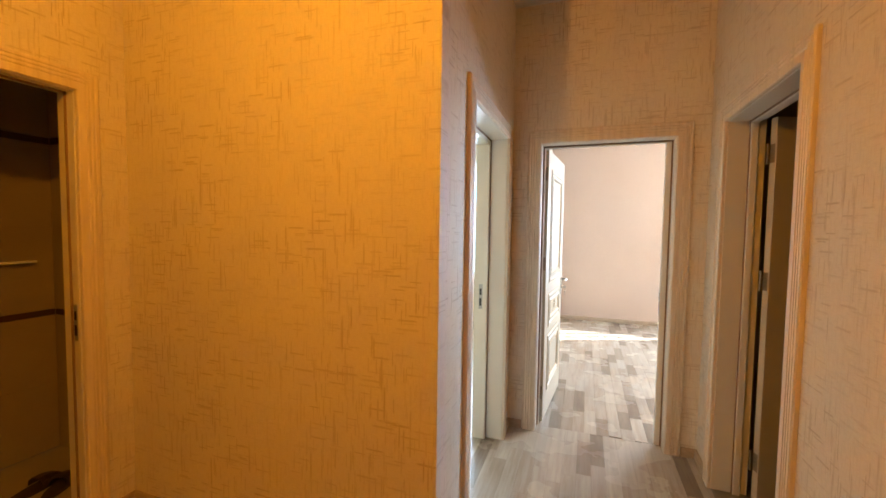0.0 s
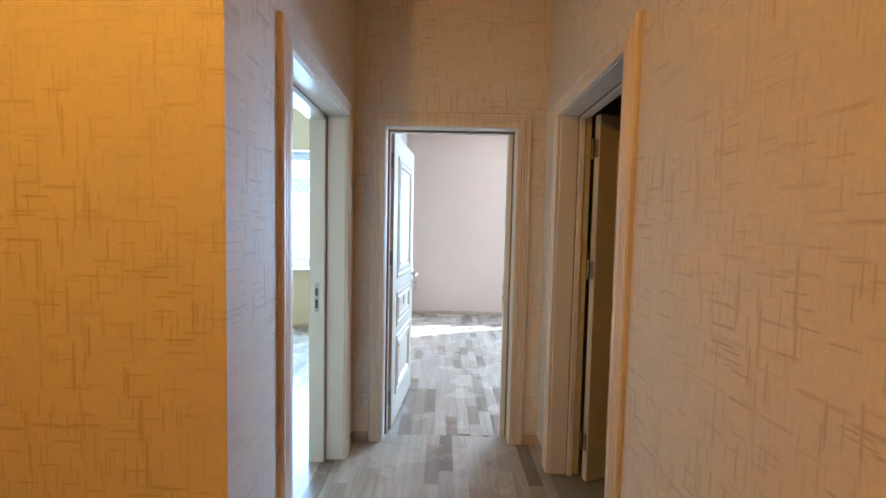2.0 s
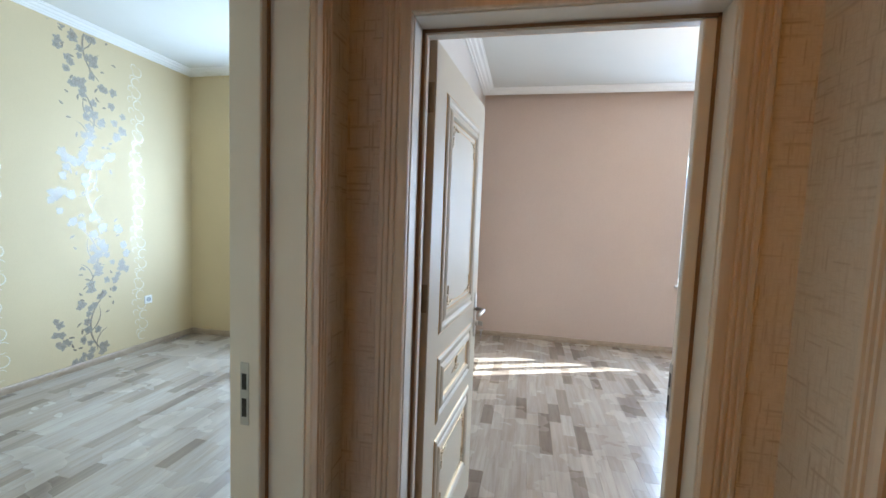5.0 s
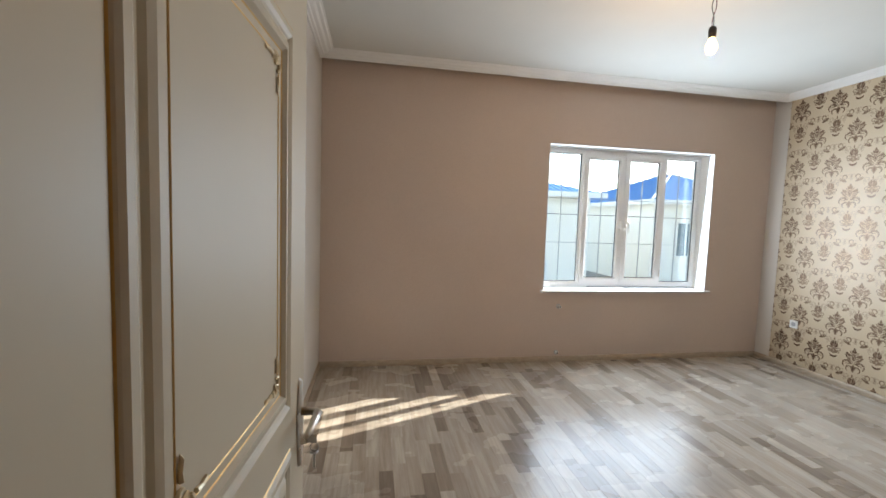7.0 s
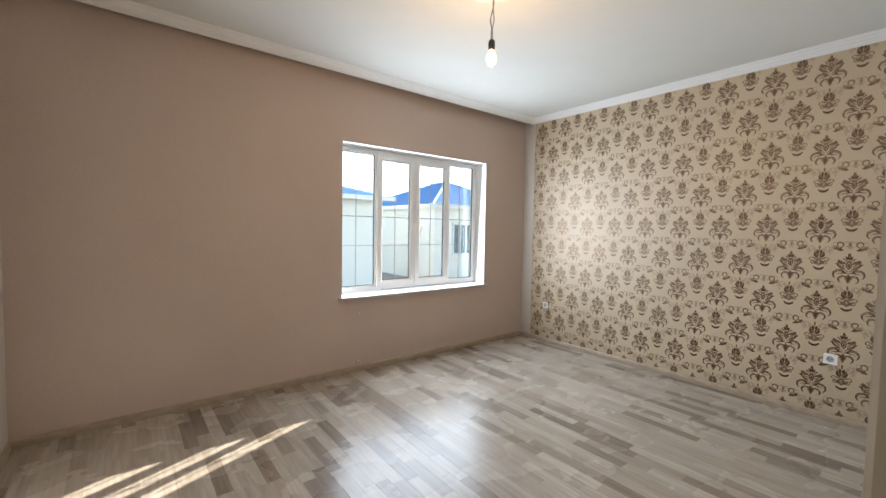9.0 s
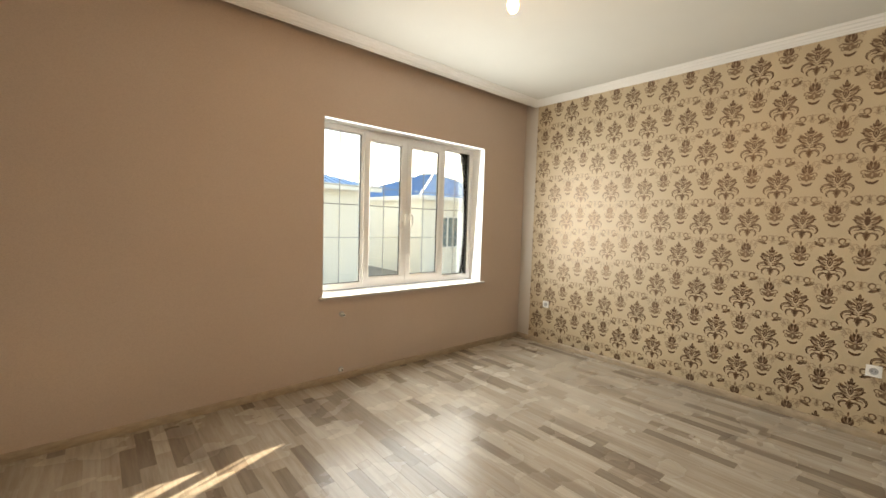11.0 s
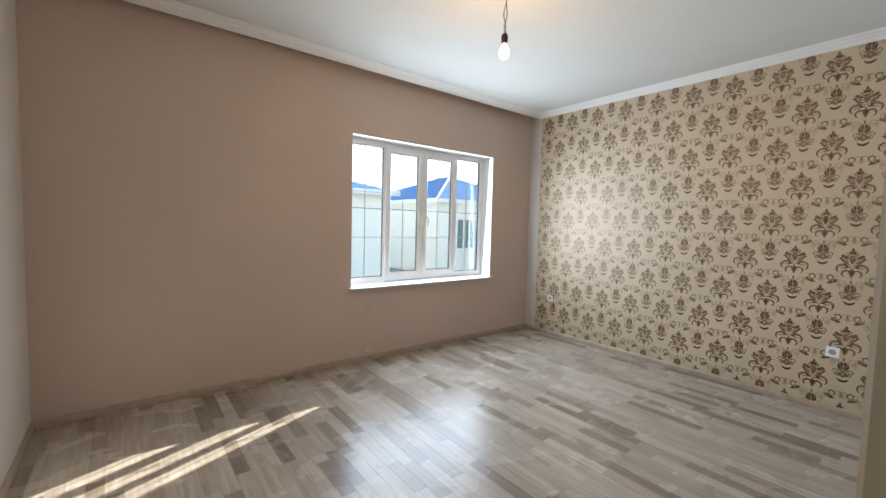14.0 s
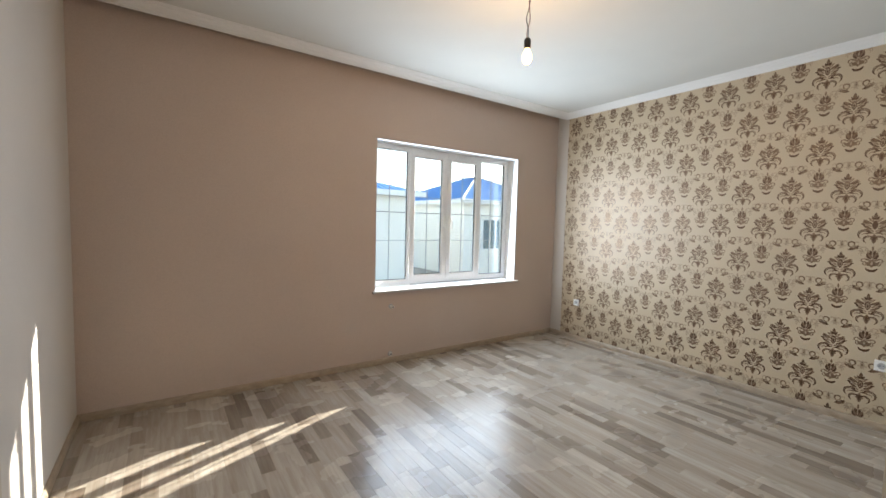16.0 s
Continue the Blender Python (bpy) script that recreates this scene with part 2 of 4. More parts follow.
def tube(bm, pts, r, seg=8):
    """A round bar through the points."""
    pts = [Vector(p) for p in pts]
    rings = []
    side = None
    for i, p in enumerate(pts):
        d = (pts[min(i + 1, len(pts) - 1)] - pts[max(i - 1, 0)]).normalized()
        if side is None:
            side = d.orthogonal().normalized()
        side = (side - d * side.dot(d)).normalized()
        up = d.cross(side)
        rr = r[i] if isinstance(r, (list, tuple)) else r
        rings.append([bm.verts.new(p + rr * (math.cos(a) * side + math.sin(a) * up))
                      for a in (2 * math.pi * k / seg for k in range(seg))])
    for a, b in zip(rings, rings[1:]):
        for k in range(seg):
            bm.faces.new((a[k], a[(k + 1) % seg], b[(k + 1) % seg], b[k]))
    bm.faces.new(rings[0][::-1])
    bm.faces.new(rings[-1])


def lathe(bm, profile, seg=20, centre=(0, 0, 0)):
    """A turned body; profile: (radius, height) from bottom to top."""
    c = Vector(centre)
    rings = [[bm.verts.new(c + Vector((r * math.cos(a), r * math.sin(a), z)))
              for a in (2 * math.pi * k / seg for k in range(seg))] for r, z in profile]
    for a, b in zip(rings, rings[1:]):
        for k in range(seg):
            bm.faces.new((a[k], a[(k + 1) % seg], b[(k + 1) % seg], b[k]))
    bm.faces.new(rings[0][::-1])
    bm.faces.new(rings[-1])


def sweep(bm, profile, frames):
    """Carries a closed profile (list of (u, v)) through frames of (origin, u axis, v axis)."""
    rings = [[bm.verts.new(Vector(o) + Vector(a) * u + Vector(b) * v) for u, v in profile] for o, a, b in frames]
    k = len(profile)
    for a, b in zip(rings, rings[1:]):
        for i in range(k):
            bm.faces.new((a[i], a[(i + 1) % k], b[(i + 1) % k], b[i]))
    bm.faces.new(rings[0][::-1])
    bm.faces.new(rings[-1])


def wall(name, mat, run, lo, hi, face0, face1, top, holes=(), label="", base=0.0):
    """A wall along run ('x' or 'y') from lo to hi, between face0 and face1 across it, with holes (lo, hi, z0, z1)."""
    bm = bmesh.new()

    def slab(a, b, z0, z1):
        if b - a > 1e-4 and z1 - z0 > 1e-4:
            if run == "x":
                box(bm, a, b, face0, face1, z0, z1)
            else:
                box(bm, face0, face1, a, b, z0, z1)
    at = lo
    for a, b, z0, z1 in sorted(holes):
        slab(at, a, base, top)
        slab(a, b, base, z0)
        slab(a, b, z1, top)
        at = b
    slab(at, hi, base, top)
    return structure(part(name, bm, mat), label, "wall")


# fluted casing: u across the face from the opening outwards, v out of the wall
FLUTE = [(0.0, 0.0), (0.0, 0.016), (0.004, 0.021), (0.030, 0.021), (0.033, 0.016), (0.037, 0.016), (0.040, 0.021), (0.047, 0.021),
         (0.050, 0.016), (0.054, 0.016), (0.057, 0.021), (0.064, 0.021), (0.067, 0.016), (0.071, 0.016), (0.074, 0.021),
         (0.084, 0.021), (0.090, 0.015), (0.090, 0.0)]


def casing(name, origin, along, out, width, height, parent, label="", flip=1):
    """Three mitred casing boards round an opening. origin: foot of the opening's first edge on the wall face; along: way across
    the opening; out: way out of the wall."""
    o, a, n, up = Vector(origin), Vector(along), Vector(out), Vector((0, 0, 1))
    sides = (("casing_side", [(o, -a, n), (o + up * height, -a + up, n)]),
             ("casing_side", [(o + a * width, a, n), (o + a * width + up * height, a + up, n)]),
             ("casing_head", [(o + up * height, -a + up, n), (o + a * width + up * height, a + up, n)]))
    for nm, frames in sides:
        bm = bmesh.new()
        sweep(bm, FLUTE, frames)
        part(nm, bm, CASING, parent, label)


def door_frame(name, label, origin, along, into, width, height, depth, step=0.09, rebate=0.12, proud=0.020, proud_far=None):
    """A lining, then the frame that stands proud of it, then the rebate for the leaf. into: the way through the wall."""
    o, a, d, up = Vector(origin), Vector(along), Vector(into), Vector((0, 0, 1))
    root = thing(name, *o, label, "door frame")
    root.matrix_world = Matrix.Identity(4)
    tagged(root, kind="structure")

    def board(base, ax, length_dir, length, nm, proud):
        ends = [base, base + length_dir * length]
        bm = bmesh.new()
        sweep(bm, [(-0.030, 0.0), (0.002, 0.0), (0.004, 0.002), (0.004, step), (-0.030, step)], [(e, ax, d) for e in ends])
        part("lining" + nm, bm, JAMB, root)
        bm = bmesh.new()
        prof = [(-0.030, step + 0.0005), (proud - 0.003, step + 0.0005), (proud, step + 0.004), (proud, rebate - 0.003), (proud - 0.003, rebate)]
        if rebate < depth - 0.01:
            prof += [(0.0, rebate), (0.0, depth), (-0.030, depth)]
        else:
            prof += [(-0.030, rebate)]
        sweep(bm, prof, [(e, ax, d) for e in ends])
        part("jamb" + nm, bm, JAMB, root)
        # thin brown strip: the shade in the frame's step, put into colour
        bm = bmesh.new()
        sweep(bm, [(0.0045, step - 0.004), (0.0135, step - 0.004), (0.0135, step + 0.0002), (0.0045, step + 0.0002)], [(e, ax, d) for e in ends])
        part("step_shade" + nm, bm, STEP_SHADE, root, "brown strip that paints the shade in the frame's step")
    board(o, a, up, height, "_side", proud)
    board(o + a * width, -a, up, height, "_side", proud_far or proud)
    board(o + up * height, -up, a, width, "_head", proud)
    return root


# brown of the painted shade along the door frames' steps
STEP_SHADE = material("step_shade_brown", (0.22, 0.13, 0.07), 0.6)

# ---- large structure ----
TOP = 3.0
# bedroom
wall("wall_bedroom_window", TAUPE_X, "x", -0.24, 4.83, 3.94, 4.02, 3.22, [(2.088, 4.08, 0.775, 2.356)], "taupe wallpapered wall with a white window")
wall("wall_bedroom_outer", RENDER_WHITE, "x", -0.60, 5.10, 4.02, 4.205, 3.3, [(2.088, 4.08, 0.775, 2.356)], "white plastered outer wall", -0.6)
wall("wall_bedroom_damask", DAMASK_GROUND, "y", 0.09, 4.02, 4.83, 5.10, 3.3, (), "cream wall with a brown damask wallpaper")
wall("wall_bedroom_side", PALE_Y, "y", 0.17, 3.94, -0.32, -0.24, 3.22, (), "pale grey-green wallpapered wall")
wall("wall_bedroom_door", PALE_Y, "x", -0.24, 4.83, 0.09, 0.17, TOP, [(-0.03, 0.864, 0, 2.08)], "pale wallpapered wall round the bedroom door")
structure(boxes("wall_strip", PALE_Y, [(4.826, 4.8298, 0.171, 0.456, 0.0, TOP), (4.826, 4.8298, 3.76, 3.939, 0.0, 3.2)]), "plain pale edge strip of the damask wall", "wall")
# corridor and hall
wall("wall_corridor_end", HALL_X, "x", -0.30, 1.10, 0.02, 0.09, TOP, [(-0.03, 0.864, 0, 2.08)], "beige woven wallpaper above the bedroom door")
wall("wall_corridor_side", HALL_Y, "y", -1.42, 0.02, -0.30, -0.20, TOP, [(-1.075, -0.175, 0, 2.08)], "beige woven wallpaper beside the living room door")
wall("wall_hall_front", HALL_X, "x", -1.88, -0.20, -1.50, -1.42, TOP, (), "beige woven wallpaper glowing orange in the lamp light")
wall("wall_hall_right", HALL_Y, "y", -4.60, 0.02, 1.02, 1.10, TOP, [(-1.15, -0.27, 0, 2.08)], "beige woven wallpaper beside the dark room's door")
wall("wall_hall_left", HALL_Y, "y", -4.60, -1.30, -1.96, -1.88, TOP, [(-2.56, -1.685, 0, 2.08)], "beige woven wallpaper beside the bathroom door")
wall("wall_hall_back", HALL_X, "x", -1.96, 1.10, -4.70, -4.60, TOP, (), "beige woven wallpaper at the hall's end")
# living room
wall("wall_living_window", GOLD_PAPER, "x", -3.48, -0.40, 2.87, 2.95, TOP, [(-2.88, -0.90, 0.80, 2.41)], "ochre wallpapered wall with a white window")
wall("wall_living_outer", RENDER_WHITE, "x", -3.75, -0.32, 2.95, 3.135, 3.3, [(-2.88, -0.90, 0.80, 2.41)], "white plastered outer wall", -0.6)
wall("wall_living_floral", GOLD_PAPER, "y", -1.42, 2.95, -3.75, -3.48, 3.3, (), "ochre wall with a grey blossom vine print")
wall("wall_living_near", GOLD_PAPER, "x", -3.48, -0.40, -1.22, -1.14, TOP, (), "ochre wallpapered wall")
wall("wall_living_side", GOLD_PAPER, "y", -1.14, 2.87, -0.40, -0.32, TOP, [(-1.075, -0.175, 0, 2.08)], "ochre wallpapered wall round the doorway")
# dark rooms: their gloom is put into the plaster's brown colour
GLOOM_TONE = plaster("gloom_toned_plaster", (0.30, 0.24, 0.18))
wall("wall_store_near", GLOOM_TONE, "x", 1.10, 3.3, -2.70, -2.62, TOP, (), "plain wall of the unlit room, gloom put into its colour")
wall("wall_store_back", GLOOM_TONE, "y", -2.62, 0.01, 3.22, 3.30, TOP, (), "plain wall of the unlit room, gloom put into its colour")
wall("wall_store_far", GLOOM_TONE, "x", 1.19, 3.22, 0.01, 0.085, TOP, (), "plain wall of the unlit room, gloom put into its colour")
wall("wall_store_side", GLOOM_TONE, "y", -2.62, 0.01, 1.10, 1.19, TOP, [(-1.15, -0.27, 0, 2.08)], "plain wall of the unlit room, gloom put into its colour")

wall("wall_bath_back", GLOOM_TONE, "y", -2.80, -1.30, -2.98, -2.90, TOP, (), "bathroom wall behind the tiles, gloom put into its colour")
wall("wall_bath_side", GLOOM_TONE, "x", -2.98, -1.96, -1.30, -1.225, TOP, (), "bathroom wall behind the tiles, gloom put into its colour")
wall("wall_bath_near", GLOOM_TONE, "x", -2.98, -1.96, -2.88, -2.80, TOP, (), "bathroom wall, gloom put into its colour")

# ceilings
structure(boxes("ceiling_bath", GLOOM_TONE, [(-2.90, -1.96, -2.80, -1.30, TOP, TOP + 0.15)]), "bathroom ceiling", "ceiling")
structure(boxes("ceiling_bedroom", CEILING, [(-0.24, 4.83, 0.16, 3.805, TOP, TOP + 0.15), (-0.32, 4.83, 3.70, 3.94, TOP + 0.22, TOP + 0.29)]), "white painted ceiling with a curtain recess along the window wall", "ceiling")
structure(boxes("ceiling_hall", CEILING, [(-1.88, 1.02, -4.60, 0.02, TOP, TOP + 0.15)]), "white painted hall ceiling", "ceiling")
structure(boxes("ceiling_living", CEILING, [(-3.48, -0.40, -1.14, 2.87, TOP, TOP + 0.15)]), "white painted ceiling with a cornice", "ceiling")
structure(boxes("ceiling_store", GLOOM_TONE, [(1.10, 3.22, -2.62, 0.02, TOP, TOP + 0.15)]), "ceiling of the unlit room, gloom put into its colour", "ceiling")
# roof out of view; its deep eave is added to cut the sun streaks
structure(boxes("roof", CEILING, [(-0.6, 5.1, 0.0, 5.45, 3.3, 3.42), (-3.75, -0.6, -4.8, 4.2, 3.3, 3.42), (-0.6, 5.1, -4.8, 0.0, 3.3, 3.42)]),
          "unseen flat roof slab, deep eave added to trim the sun at the windows", "roof")

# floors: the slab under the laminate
# screed tone; also stands in for the gloom on the unlit room's floor
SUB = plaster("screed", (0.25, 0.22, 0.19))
structure(boxes("floor_slab", SUB, [(-3.6, 5.0, -4.7, 4.0, -0.6, -0.012)]), "grey screed under the laminate", "floor")


def cornice(x0, x1, y0, y1):
    """A stepped plaster cornice round a room, mitred at the corners."""
    prof = [(0.0, 0.0), (0.0, -0.048), (0.016, -0.048), (0.020, -0.041), (0.040, -0.038), (0.046, -0.031), (0.072, -0.026), (0.082, -0.018),
            (0.088, -0.014), (0.112, -0.012), (0.118, -0.005), (0.132, -0.003), (0.132, 0.0)]
    c = [(x0, y0, 1, 1), (x1, y0, -1, 1), (x1, y1, -1, -1), (x0, y1, 1, -1)]
    obs = []
    for i in range(4):
        bm = bmesh.new()
        ends = [c[i], c[(i + 1) % 4]]
        sweep(bm, prof, [((x, y, TOP - 0.001), (sx, sy, 0), (0, 0, 1)) for x, y, sx, sy in ends])
        ob = part("cornice", bm, CORNICE)
        structure(ob, "white stepped plaster cornice", "cornice")
        obs.append(ob)
    return obs


cornice(-0.24, 4.83, 0.17, 3.808)
cornice(-3.48, -0.40, -1.14, 2.87)


def skirting(x0, y0, x1, y1, nx, ny):
    """A skirting board along a wall; (nx, ny): away from the wall."""
    prof = [(0.0, 0.0), (0.016, 0.0), (0.016, 0.030), (0.012, 0.046), (0.006, 0.056), (0.0, 0.058)]
    bm = bmesh.new()
    sweep(bm, prof, [((x0, y0, 0.0), (nx, ny, 0), (0, 0, 1)), ((x1, y1, 0.0), (nx, ny, 0), (0, 0, 1))])
    structure(part("baseboard", bm, SKIRT), "brown oak-look skirting board", "baseboard")


skirting(-0.24, 3.94, 4.83, 3.94, 0, -1)
skirting(4.824, 0.16, 4.824, 3.94, -1, 0)
skirting(-0.24, 0.17, -0.24, 3.94, 1, 0)
skirting(-0.24, 0.17, -0.10, 0.17, 0, 1)
skirting(0.93, 0.17, 4.83, 0.17, 0, 1)
skirting(-0.20, 0.02, -0.095, 0.02, 0, -1)
skirting(0.93, 0.02, 1.02, 0.02, 0, -1)
skirting(-0.20, -0.108, -0.20, 0.02, 1, 0)
skirting(-0.20, -1.50, -0.20, -1.165, 1, 0)
skirting(-1.88, -1.50, -0.20, -1.50, 0, -1)
skirting(-1.88, -1.62, -1.88, -1.50, 1, 0)
skirting(1.02, -0.205, 1.02, 0.02, -1, 0)
skirting(1.02, -4.60, 1.02, -1.24, -1, 0)
skirting(-3.48, -1.14, -3.48, 2.87, 1, 0)
skirting(-3.48, 2.87, -0.40, 2.87, 0, -1)


# ---- windows ----
GLASS = bpy.data.materials.new("window_glass")
GLASS.use_nodes = True
_n = GLASS.node_tree.nodes
_g = _n.new("ShaderNodeBsdfGlossy")
_g.inputs["Roughness"].default_value = 0.02
_t = _n.new("ShaderNodeBsdfTransparent")
_t.inputs["Color"].default_value = (0.93, 0.96, 0.96, 1)
_f = _n.new("ShaderNodeFresnel")
_f.inputs["IOR"].default_value = 1.45
_x = _n.new("ShaderNodeMixShader")
for _a, _b in ((_f.outputs[0], _x.inputs[0]), (_t.outputs[0], _x.inputs[1]), (_g.outputs[0], _x.inputs[2]),
               (_x.outputs[0], _n["Material Output"].inputs["Surface"])):
    GLASS.node_tree.links.new(_a, _b)
BAR = painted("grey_white_bar", (0.36, 0.37, 0.38), 0.4, 0.01)
MARBLE = painted("pale_sill_stone", (0.58, 0.53, 0.49), 0.35, 0.08)


def frame_ring(bm, x0, x1, z0, z1, w, y0, y1, lip=0.012):
    """A welded plastic frame: four mitred members with a chamfer towards the glass."""
    prof = [(0, y0), (w - lip, y0), (w, y0 + lip), (w, y1), (0, y1)]
    c = [(x0, z0, 1, 1), (x1, z0, -1, 1), (x1, z1, -1, -1), (x0, z1, 1, -1)]
    rings = [[bm.verts.new((x + sx * u, v, z + sz * u)) for u, v in prof] for x, z, sx, sz in c]
    k = len(prof)
    for i in range(4):
        a, b = rings[i], rings[(i + 1) % 4]
        for j in range(k):
            bm.faces.new((a[j], a[(j + 1) % k], b[(j + 1) % k], b[j]))


def window(name, label, x0, x1, z0, z1, y, bars=True):
    """A four-light plastic window in a deep reveal: fixed lights outside, two inward sashes in the middle. y: the frame's inner face."""
    root = thing(name, (x0 + x1) / 2, y, z0, label, "window")
    root.matrix_world = Matrix.Identity(4)
    tagged(root, kind="structure")
    bm = bmesh.new()
    frame_ring(bm, x0, x1, z0 + 0.03, z1 - 0.005, 0.055, y, y + 0.052)
    part("window_frame", bm, UPVC, root)
    m1, m2 = x0 + 0.255 * (x1 - x0), x1 - 0.245 * (x1 - x0)
    for xm in (m1, m2):
        bm = bmesh.new()
        box(bm, xm - 0.035, xm + 0.035, y + 0.001, y + 0.051, z0 + 0.08, z1 - 0.055)
        part("mullion", bm, UPVC, root)
    lights = [("fixed", x0 + 0.055, m1 - 0.035), ("sash", m1 - 0.012, (m1 + m2) / 2), ("sash", (m1 + m2) / 2, m2 + 0.012), ("fixed", m2 + 0.035, x1 - 0.055)]
    for k, (kind, a, b) in enumerate(lights):
        gz0, gz1 = (z0 + 0.085, z1 - 0.06)
        if kind == "sash":
            bm = bmesh.new()
            frame_ring(bm, a + 0.002, b - 0.002, z0 + 0.062, z1 - 0.038, 0.068, y - 0.014, y + 0.034)
            sash = part("sash", bm, UPVC, root)
            ga, gb, gz0, gz1 = a + 0.070, b - 0.070, z0 + 0.130, z1 - 0.106
            hx = b - 0.036 if k == 1 else a + 0.036
            hb = bmesh.new()
            box(hb, hx - 0.014, hx + 0.014, y - 0.026, y - 0.014, 1.47, 1.60)
            rounded(hb, 0.004, 2)
            tube(hb, [(hx, y - 0.03, 1.545), (hx, y - 0.058, 1.545), (hx - (0.01 if k == 1 else -0.01), y - 0.064, 1.52),
                      (hx - (0.012 if k == 1 else -0.012), y - 0.062, 1.43)], [0.009, 0.010, 0.010, 0.007], 8)
            part("window_handle", hb, PLASTIC, sash, "white lever handle")
            for hz in (z0 + 0.19, z1 - 0.19):
                jb = bmesh.new()
                jx = a if k == 1 else b
                tube(jb, [(jx, y - 0.024, hz - 0.045), (jx, y - 0.024, hz + 0.045)], 0.009, 8)
                part("hinge", jb, PLASTIC, sash)
        else:
            ga, gb = a, b
        yg = y + 0.018 if kind == "sash" else y + 0.026
        bm = bmesh.new()
        for q in ((ga, ga + 0.006, gz0, gz1), (gb - 0.006, gb, gz0, gz1), (ga + 0.006, gb - 0.006, gz0, gz0 + 0.006), (ga + 0.006, gb - 0.006, gz1 - 0.006, gz1)):
            box(bm, q[0], q[1], yg - 0.012, yg - 0.002, q[2], q[3])
        part("gasket", bm, RUBBER, root)
        bm = bmesh.new()
        box(bm, ga, gb, yg, yg + 0.004, gz0, gz1)
        pane = part("pane", bm, GLASS, root)
        pane.visible_shadow = False
        if not bars:
            continue
        bm = bmesh.new()
        cx, w = (ga + gb) / 2, 0.0035
        for zz in (z0 + 0.525, z0 + 1.025):
            box(bm, ga, gb, yg + 0.009, yg + 0.017, zz - w, zz + w)
        box(bm, cx - w, cx + w, yg + 0.008, yg + 0.018, gz0, gz1)
        part("glazing_bars", bm, BAR, root, "white glazing bars within the glass")
    return root


window("window_1", "white plastic four-light window with glazing bars", 2.088, 4.08, 0.775, 2.356, 4.13)
window("window_2", "white plastic window of the living room", -2.88, -0.90, 0.80, 2.41, 3.06, False)


def reveal(name, x0, x1, z0, z1, y0, y1, sill_out):
    t = 0.006
    ob = boxes(name, RENDER_WHITE, [(x0, x0 + t, y0 + 0.002, y1, z0, z1), (x1 - t, x1, y0 + 0.002, y1, z0, z1), (x0 + t, x1 - t, y0 + 0.002, y1, z1 - t, z1)])
    structure(ob, "white plastered window reveal", "window reveal")
    bm = bmesh.new()
    box(bm, x0 - sill_out, x1 + sill_out, y0 - 0.045, y0 - 0.001, z0 - 0.012, z0 + 0.012)
    box(bm, x0 + t, x1 - t, y0 - 0.0012, y1, z0 - 0.012, z0 + 0.012)
    rounded(bm, 0.004, 2)
    structure(part("window_sill", bm, MARBLE), "pale stone window sill with a dusty front edge", "window sill")


reveal("reveal_1", 2.088, 4.08, 0.775, 2.356, 3.94, 4.13, 0.035)
reveal("reveal_2", -2.88, -0.90, 0.80, 2.41, 2.87, 3.06, 0.035)

# ---- door frames ----
UPV = (0, 0, 1)
f1 = door_frame("door_frame_1", "cream door frame with fluted casings, bedroom", (0, 0.018, 0), (1, 0, 0), (0, 1, 0), 0.834, 2.05, 0.152, 0.085, 0.118, 0.020, 0.045)
casing("c", (0, 0.021, 0), (1, 0, 0), (0, -1, 0), 0.834, 2.05, f1)
casing("c", (0, 0.169, 0), (1, 0, 0), (0, 1, 0), 0.834, 2.05, f1)
f2 = door_frame("door_frame_2", "cream frame of the doorway to the living room", (-0.198, -0.205, 0), (0, -1, 0), (-1, 0, 0), 0.865, 2.05, 0.202, 0.11, 0.202, 0.036)
casing("c", (-0.201, -0.205, 0), (0, -1, 0), (1, 0, 0), 0.865, 2.05, f2)
f3 = door_frame("door_frame_3", "cream frame of the dark room's door", (1.018, -0.30, 0), (0, -1, 0), (1, 0, 0), 0.82, 2.05, 0.172, 0.10, 0.135)
casing("c", (1.021, -0.30, 0), (0, -1, 0), (-1, 0, 0), 0.82, 2.05, f3)
f4 = door_frame("door_frame_4", "cream frame of the bathroom door in orange light", (-1.882, -1.715, 0), (0, -1, 0), (-1, 0, 0), 0.815, 2.05, 0.12, 0.05, 0.08, 0.008)
casing("c", (-1.881, -1.715, 0), (0, -1, 0), (1, 0, 0), 0.815, 2.05, f4)


# ---- door leaves ----
def ring(bm, x0, x1, z0, z1, prof, y, s):
    """A moulded frame lying on a door's face; prof: (inwards, outwards from the face); s: the way out of the face."""
    c = [(x0, z0, 1, 1), (x1, z0, -1, 1), (x1, z1, -1, -1), (x0, z1, 1, -1)]
    rings = [[bm.verts.new((x + sx * u, y + s * v, z + sz * u)) for u, v in prof] for x, z, sx, sz in c]
    k = len(prof)
    for i in range(4):
        a, b = rings[i], rings[(i + 1) % 4]
        for j in range(k):
            bm.faces.new((a[j], a[(j + 1) % k], b[(j + 1) % k], b[j]))


MOULD = [(0.0, 0.0), (0.004, 0.004), (0.010, 0.008), (0.022, 0.008), (0.030, 0.004), (0.034, 0.0005), (0.040, 0.0005), (0.046, 0.006),
         (0.056, 0.010), (0.064, 0.010), (0.070, 0.003), (0.072, 0.0)]


